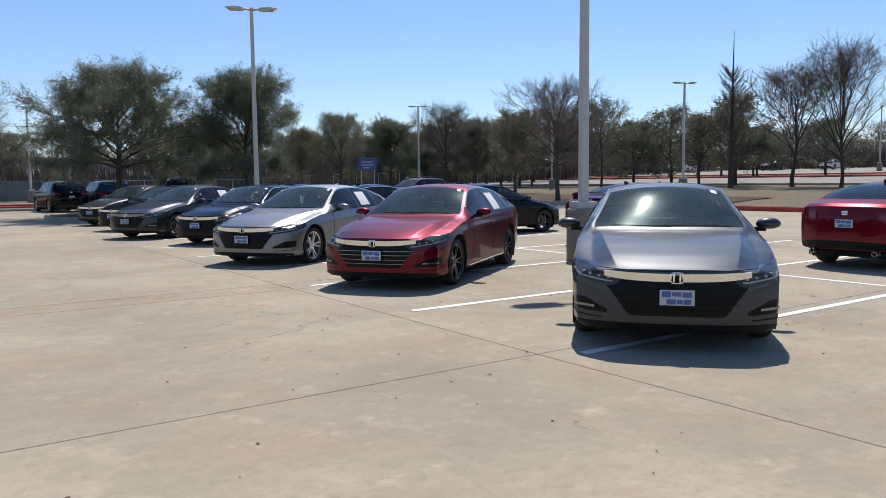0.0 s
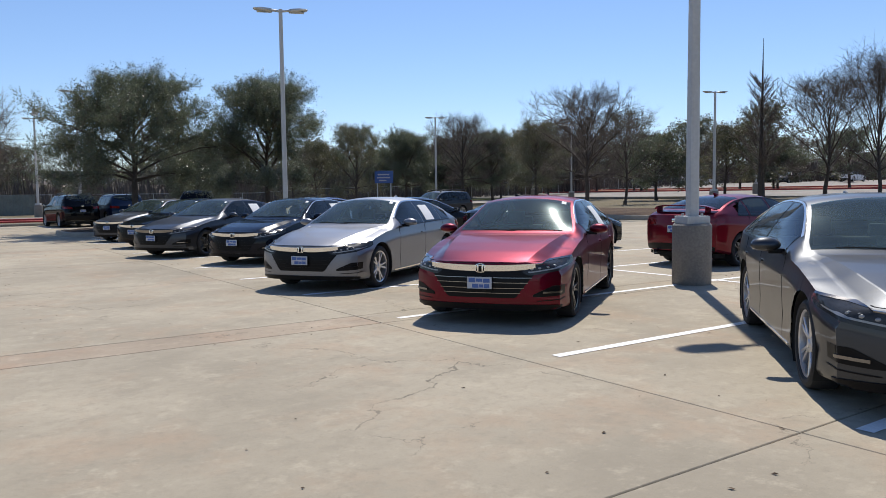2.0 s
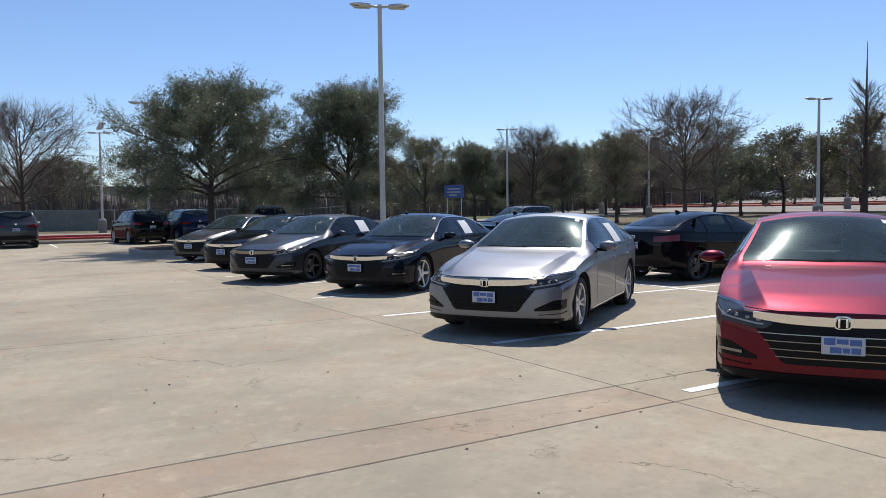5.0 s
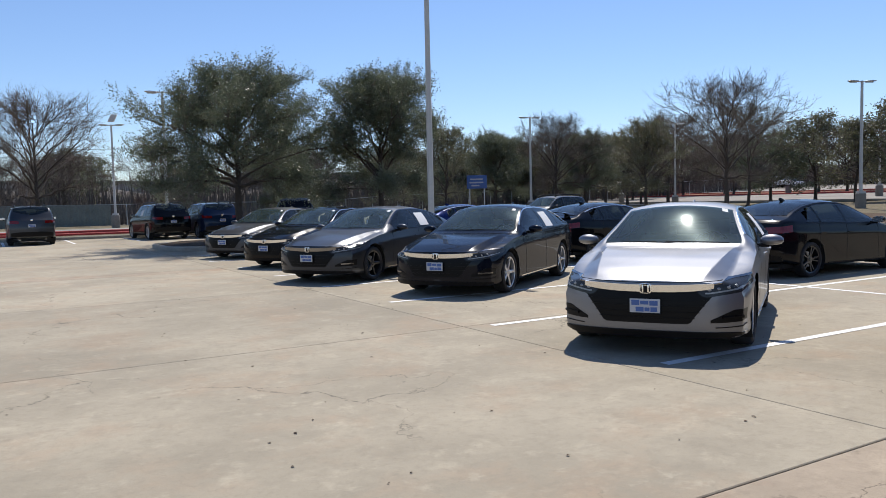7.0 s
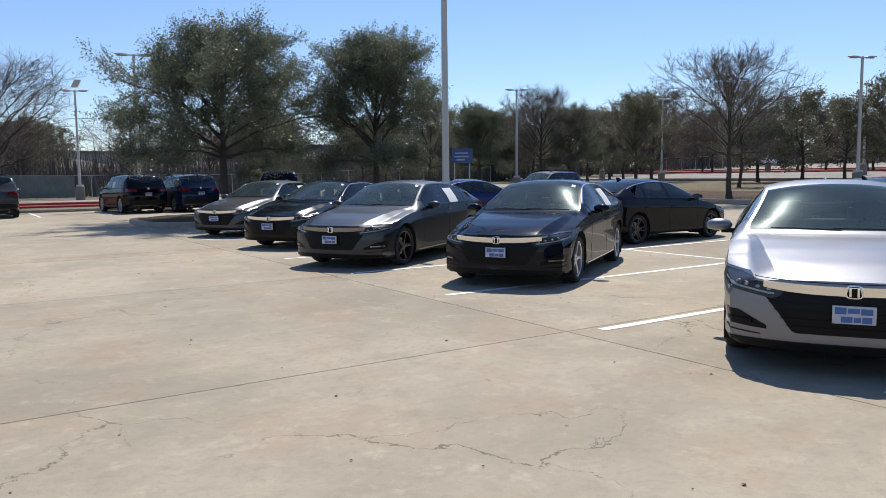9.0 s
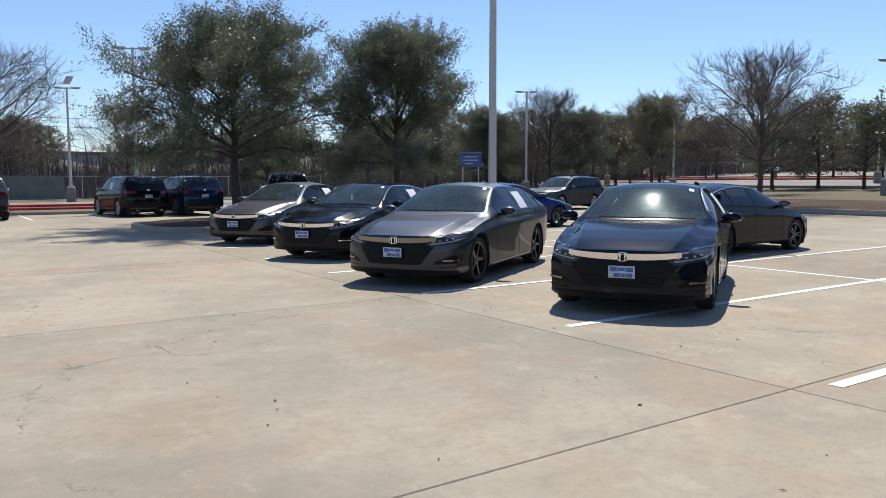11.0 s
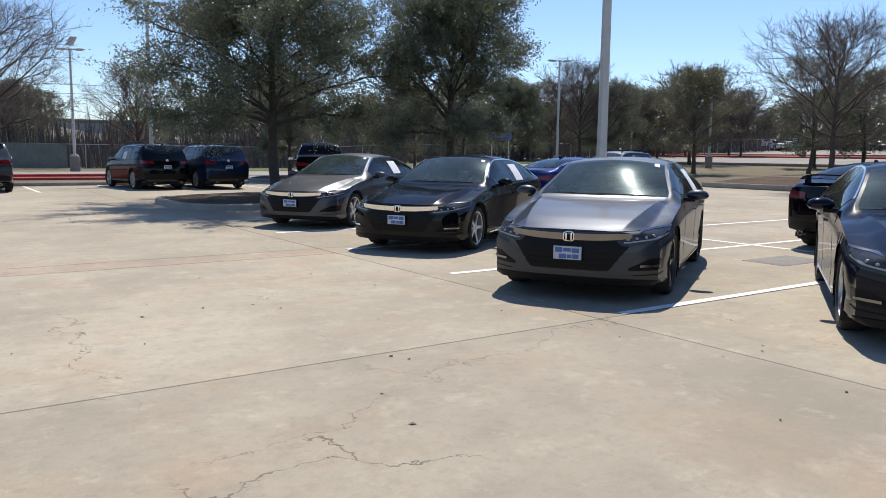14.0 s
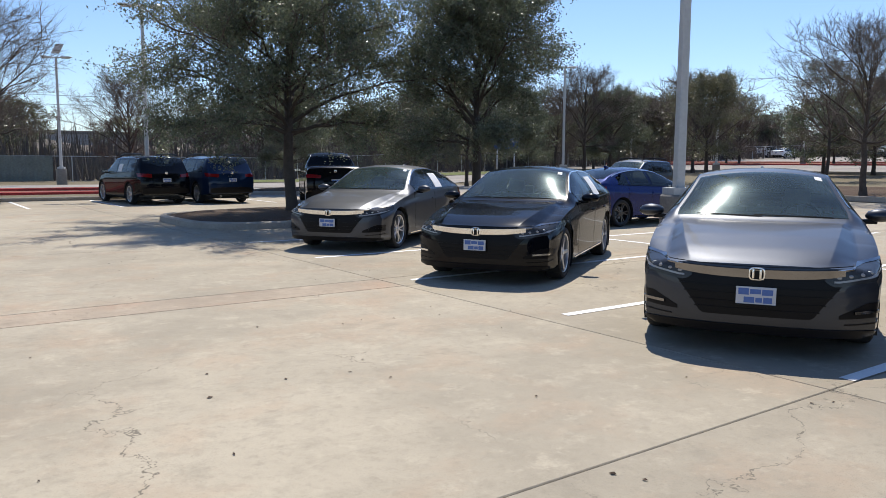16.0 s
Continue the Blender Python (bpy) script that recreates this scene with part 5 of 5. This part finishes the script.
# grey-brown brush beyond the fence
g = np.random.default_rng(9)
n = 34000
bx, by = g.uniform(-60, 190, n), g.uniform(83, 118, n)
east = g.uniform(0, 1, n) < .35
bx = np.where(east, g.uniform(122, 165, n), bx)
by = np.where(east, g.uniform(-60, 130, n), by)
bz = np.interp(bx, [31.4, 31.6, 36, 54, 110, 220], [0, .10, .38, .75, 2.6, 5.5])
h = g.uniform(2.0, 6.2, n) * g.uniform(.6, 1, n)
lean = g.normal(0, .5, (n, 2))
wd = g.uniform(.02, .07, n)
ang = g.uniform(0, math.pi, n)
v = np.empty((n, 3, 3))
v[:, 0] = np.stack([bx - wd * np.cos(ang) * 2, by - wd * np.sin(ang) * 2, bz - .1], 1)
v[:, 1] = np.stack([bx + wd * np.cos(ang) * 2, by + wd * np.sin(ang) * 2, bz - .1], 1)
v[:, 2] = np.stack([bx + lean[:, 0], by + lean[:, 1], bz + h], 1)
me = bpy.data.meshes.new("brush")
me.from_pydata(v.reshape(-1, 3).tolist(), [], np.arange(n * 3).reshape(-1, 3).tolist())
me.materials.append(M["brush"])
tagged(new("brush", me), "tangled grey-brown winter brush", "brush", kind="stuff")
# a low wooded rise closes the distance
bm = bmesh.new()
rows = []
for hgt, off in ((-.5, 0), (2.4, 1.5), (4.2, 6), (5.5, 18), (4, 50)):
    row = []
    for t in np.linspace(0, 1, 160):
        x, y = (-90 + 520 * t * 1.0, 122 + off) if t < .5 else (170 + off, 122 - 400 * (t - .5))
        row.append((x, y, tz(x, y) + hgt * (.85 + .35 * noise.noise(Vector((t * 60, hgt, 0)))) if hgt > 0 else -1))
    rows.append(row)
grid_faces(bm, rows)
tagged(new("backdrop", mesh_from(bm, "backdrop", M["brush"])), "low wooded rise in the distance", kind="structure")

# ---- fence, sign, cables, far buildings ----
def fence(x0, x1, y, h=1.9):
    root = new("chain_link_fence")
    tagged(root, "galvanised chain-link fence on steel posts", "fence")
    n = int((x1 - x0) / 3.0)
    bm = bmesh.new(); lathe(bm, [(.035, 0), (.035, h), (.001, h + .04)], 8)
    post = mesh_from(bm, "post", M["steel"])
    for i in range(n + 1):
        x = x0 + (x1 - x0) * i / n
        part("post", post, root, m=Matrix.Translation((x, y, tz(x, y))))
    for nm, z0, z1, mat in (("top_rail", h - .03, h + .02, "steel"), ("mesh_panel", .05, h - .03, "chain"), ("bottom_rail", .03, .06, "steel")):
        bm = bmesh.new()
        xs = np.linspace(x0, x1, 40)
        grid_faces(bm, [[(x, y - .02, tz(x, y) + z) for x in xs] for z in (z0, z1)] if nm == "mesh_panel" else [[(x, y + dy, tz(x, y) + z) for x in xs] for dy, z in ((-.02, z0), (-.02, z1), (.02, z1), (.02, z0))])
        part(nm, mesh_from(bm, nm, M[mat]), root)


fence(-20, 120, 81, 1.9)
bm = bmesh.new()
rows = []
for i, x in enumerate(np.linspace(0, 9, 37)):
    rows.append([(x, 80.2 + (.03 if i % 2 else -.03), z) for z in (0.05, 1.9)])
grid_faces(bm, rows)
tagged(new("screen_fence", mesh_from(bm, "screen_fence", M["screen"], False)), "grey-green slatted screen along the fence", "fence")

sg = new("direction_sign")
sg.matrix_world = pose(31.4, 55.8, tz(31.4, 55.8), 0, 0, -38)
tagged(sg, "blue rectangular sign board on two posts", "sign")
part("board", box("board", -.75, .75, -.04, .04, 2.45, 3.45, M["signblue"], .02), sg)
for x in (-.55, .55):
    part("post", box("post", x - .04, x + .04, .042, .12, -.1, 3.4, M["steel"], .01), sg)
for z, x0, x1 in ((3.1, -.5, .45), (2.85, -.55, .5), (2.62, -.4, .2)):
    part("print_bar", box("print_bar", x0, x1, -.046, -.041, z, z + .1, M["greybar"]), sg)

up = new("utility_pole")
tagged(up, "tall wooden utility pole carrying cables", "utility pole")
for x in (-80, 90):
    part("post", box("post", x - .15, x + .15, 149.85, 150.15, tz(x, 150) - .5, 14.2, M["bark"], .04), up)
for z in (10.2, 11.6):
    bm = bmesh.new()
    rows = [[(x, 150 + dy, z + .0003 * (x - 5) ** 2 + dz) for x in np.linspace(-80, 90, 40)] for dy, dz in ((0, -.03), (0, .03))]
    grid_faces(bm, rows)
    tagged(new("overhead_cable", mesh_from(bm, "overhead_cable", M["cable"])), "dark overhead power cable", "cable", "overhead cables")


def far_building(x0, x1, y, h, rows_, cols):
    root = new("building")
    tagged(root, "long low beige building behind the trees", "building", "distant buildings")
    part("wall", box("wall", x0, x1, y, y + 14, tz(x0, y) - 1, tz(x0, y) + h, M["wall"], .1), root)
    part("roof", box("roof", x0 - .3, x1 + .3, y - .3, y + 14.3, tz(x0, y) + h, tz(x0, y) + h + .5, M["pier"], .1), root)
    win = box("window", -.9, .9, -.04, .0, -.7, .7, M["darkpane"])
    for r in range(rows_):
        for c in range(cols):
            part("window", win, root, m=Matrix.Translation((x0 + (x1 - x0) * (c + .5) / cols, y - .003, tz(x0, y) + 2 + 3 * r)))


far_building(-12, 58, 160, 6.2, 1, 20)
far_building(70, 100, 170, 7.0, 2, 12)

# ---- cars ----
model("accord_a", ACCORD, 5, True)
model("accord_b", ACCORD, 5, False)
model("civic_a", CIVIC, 5, True)
model("suv_a", SUV, 5, True)
model("suv_pickup", PICKUP, 6, False)
ROW = "sedans parked aslant along the stall line"
place_car("accord_a", "gunmetal", pose(5.45, 4.02, 0, 0, 0, 41.9), "gunmetal grey four-door sedan parked across a stall line", "sedan", group=ROW)
place_car("accord_a", "red", pose(5.287, 8.945, 0, 0, 0, 35.1), "candy-red four-door sedan with bright grille bars", "sedan", rim="darkalloy", gbar="darkchrome", group=ROW)
place_car("accord_a", "silver", pose(4.972, 13.084, 0, 0, 0, 33.45), "silver four-door sedan parked across a stall line", "sedan", fog="black", group=ROW)
place_car("accord_b", "navy", pose(5.715, 18.294, 0, 0, 0, 32.8), "blue-black four-door sedan parked across a stall line", "sedan", group=ROW)
place_car("accord_b", "grey", pose(4.86, 21.68, 0, 0, 0, 31.6), "steel-grey four-door sedan with a smoked crossbar and black wheels", "sedan", trim="darkchrome", bar="darkchrome", rim="darkalloy", fog="darkchrome", group=ROW)
place_car("accord_b", "black", pose(5.30, 25.70, 0, 0, 0, 32.15), "black four-door sedan parked across a stall line", "sedan", fog="chrome", group=ROW)
place_car("accord_a", "warm", pose(5.40, 29.80, 0, 0, 0, 35.5), "warm-grey four-door sedan beside the planted island", "sedan", fog="black", group=ROW)
RB = "compacts in the second row"
place_car("civic_a", "rally", pose(16.97, 11.97, 0, 0, 0, 180), "red compact coupe with a boot-lid wing", "coupe", trim="black", bar="black", rim="darkalloy", fog="black", paper=False, group=RB, extra=spoiler)
place_car("civic_a", "rally", pose(17.0, 6.25, 0, 0, 0, 180), "red compact sedan with its tail to the aisle", "sedan", trim="black", bar="black", rim="darkalloy", fog="black", paper=False, group=RB)
place_car("civic_a", "black", pose(16.0, 17.12, 0, 0, 0, 180), "black compact hatchback with its tail to the aisle", "hatchback", trim="black", bar="black", rim="darkalloy", fog="black", paper=False, group=RB)
place_car("civic_a", "black", pose(15.6, 22.62, 0, 0, 0, 183.5), "black compact hatchback with a wing across its tailgate", "hatchback", trim="chrome", bar="black", rim="darkalloy", fog="black", paper=False, group=RB, extra=spoiler)
place_car("civic_a", "blue", pose(17.2, 31.5, 0, 0, 0, 180), "bright blue sedan in the second row", "sedan", trim="chrome", bar="black", rim="darkalloy", fog="black", paper=False, group=RB)
place_car("suv_a", "gunmetal", pose(24.6, 41.2, 0, 0, 0, 10), "dark grey crossover on the far aisle", "crossover", paper=False)
RN = "vehicles along the north kerb"
place_car("suv_a", "black", pose(6.75, 50.3, 0, 0, 0, -84), "black seven-seat utility vehicle with its tail to the lot", "suv", group=RN)
place_car("suv_a", "teal", pose(9.15, 50.0, 0, 0, 0, -86), "dark blue crossover with roof rails", "crossover", paper=False, group=RN)
place_car("suv_a", "gunmetal", pose(1.3, 50.0, 0, 0, 0, -90), "dark grey crossover with its tail to the lot", "crossover", paper=False, group=RN)
place_car("suv_pickup", "black", pose(14.05, 47.2, 0, 0, 0, -112), "black pickup truck beyond the island", "pickup", paper=False, group=RN)
frng = random.Random(4)
for i in range(11):
    x, y = 107.0 + 5.5 * (i % 2) + frng.uniform(-.3, .3), 30 + i * 6.2 + frng.uniform(-1, 1)
    place_car("suv_a" if i % 3 == 0 else "civic_a", frng.choice(("white", "silver", "gunmetal", "black", "rally", "white")), pose(x, y, tz(x, y) + .05, 0, 0, frng.choice((0, 180))),
              "small car far off in the distant car park", "sedan", paper=False, group="cars in the distant car park")


# ---- concrete slabs ----
XJ = [-28, -21.5, -15, -8.5, -2, 4.52, 11.04, 17.5, 24, 31.5]
YJ = [-30, -25.8, -20.7, -15.6, -10.5, -5.4, -0.36, 4.74, 9.82, 10.47, 15.62, 20.90, 26.1, 26.75, 31.9, 37.1, 42.3, 50.4]
for i in range(len(XJ) - 1):
    for j in range(len(YJ) - 1):
        strip = YJ[j + 1] - YJ[j] < 1 and XJ[i] < 4
        g = .010 if strip else .0045
        bm = bmesh.new()
        box_bm(bm, XJ[i] + g, XJ[i + 1] - g, YJ[j] + g, YJ[j + 1] - g, -.10, 0, 0)
        top = [e for e in bm.edges if all(v.co.z > -.01 for v in e.verts)]
        bmesh.ops.bevel(bm, geom=top, offset=.006, segments=1, affect='EDGES')
        me = mesh_from(bm, "slab", M["strip" if strip else "concrete"], False)
        part("slab", me, LOT, "reddish drainage strip" if strip else "")

# ---- litter on the concrete ----
g = np.random.default_rng(31)
n = 440
cx, cy = g.uniform(-2, 12, n), g.uniform(0, 34, n)
ln, wd, an = g.uniform(.008, .030, n) * g.uniform(.4, 1.1, n), g.uniform(.005, .015, n), g.uniform(0, 6.283, n)
v = np.empty((n, 4, 3))
for i, (a, b, z) in enumerate(((-1, 0, .004), (0, -1, .007), (1, 0, .005), (0, 1, .009))):
    v[:, i] = np.stack([cx + a * ln * np.cos(an) - b * wd * np.sin(an), cy + a * ln * np.sin(an) + b * wd * np.cos(an), np.full(n, z)], 1)
me = bpy.data.meshes.new("leaf_litter")
me.from_pydata(v.reshape(-1, 3).tolist(), [], np.arange(n * 4).reshape(-1, 4).tolist())
me.materials.append(M["mulch"])
tagged(new("leaf_litter", me), "dry leaf scraps scattered on the concrete", "litter", kind="stuff")
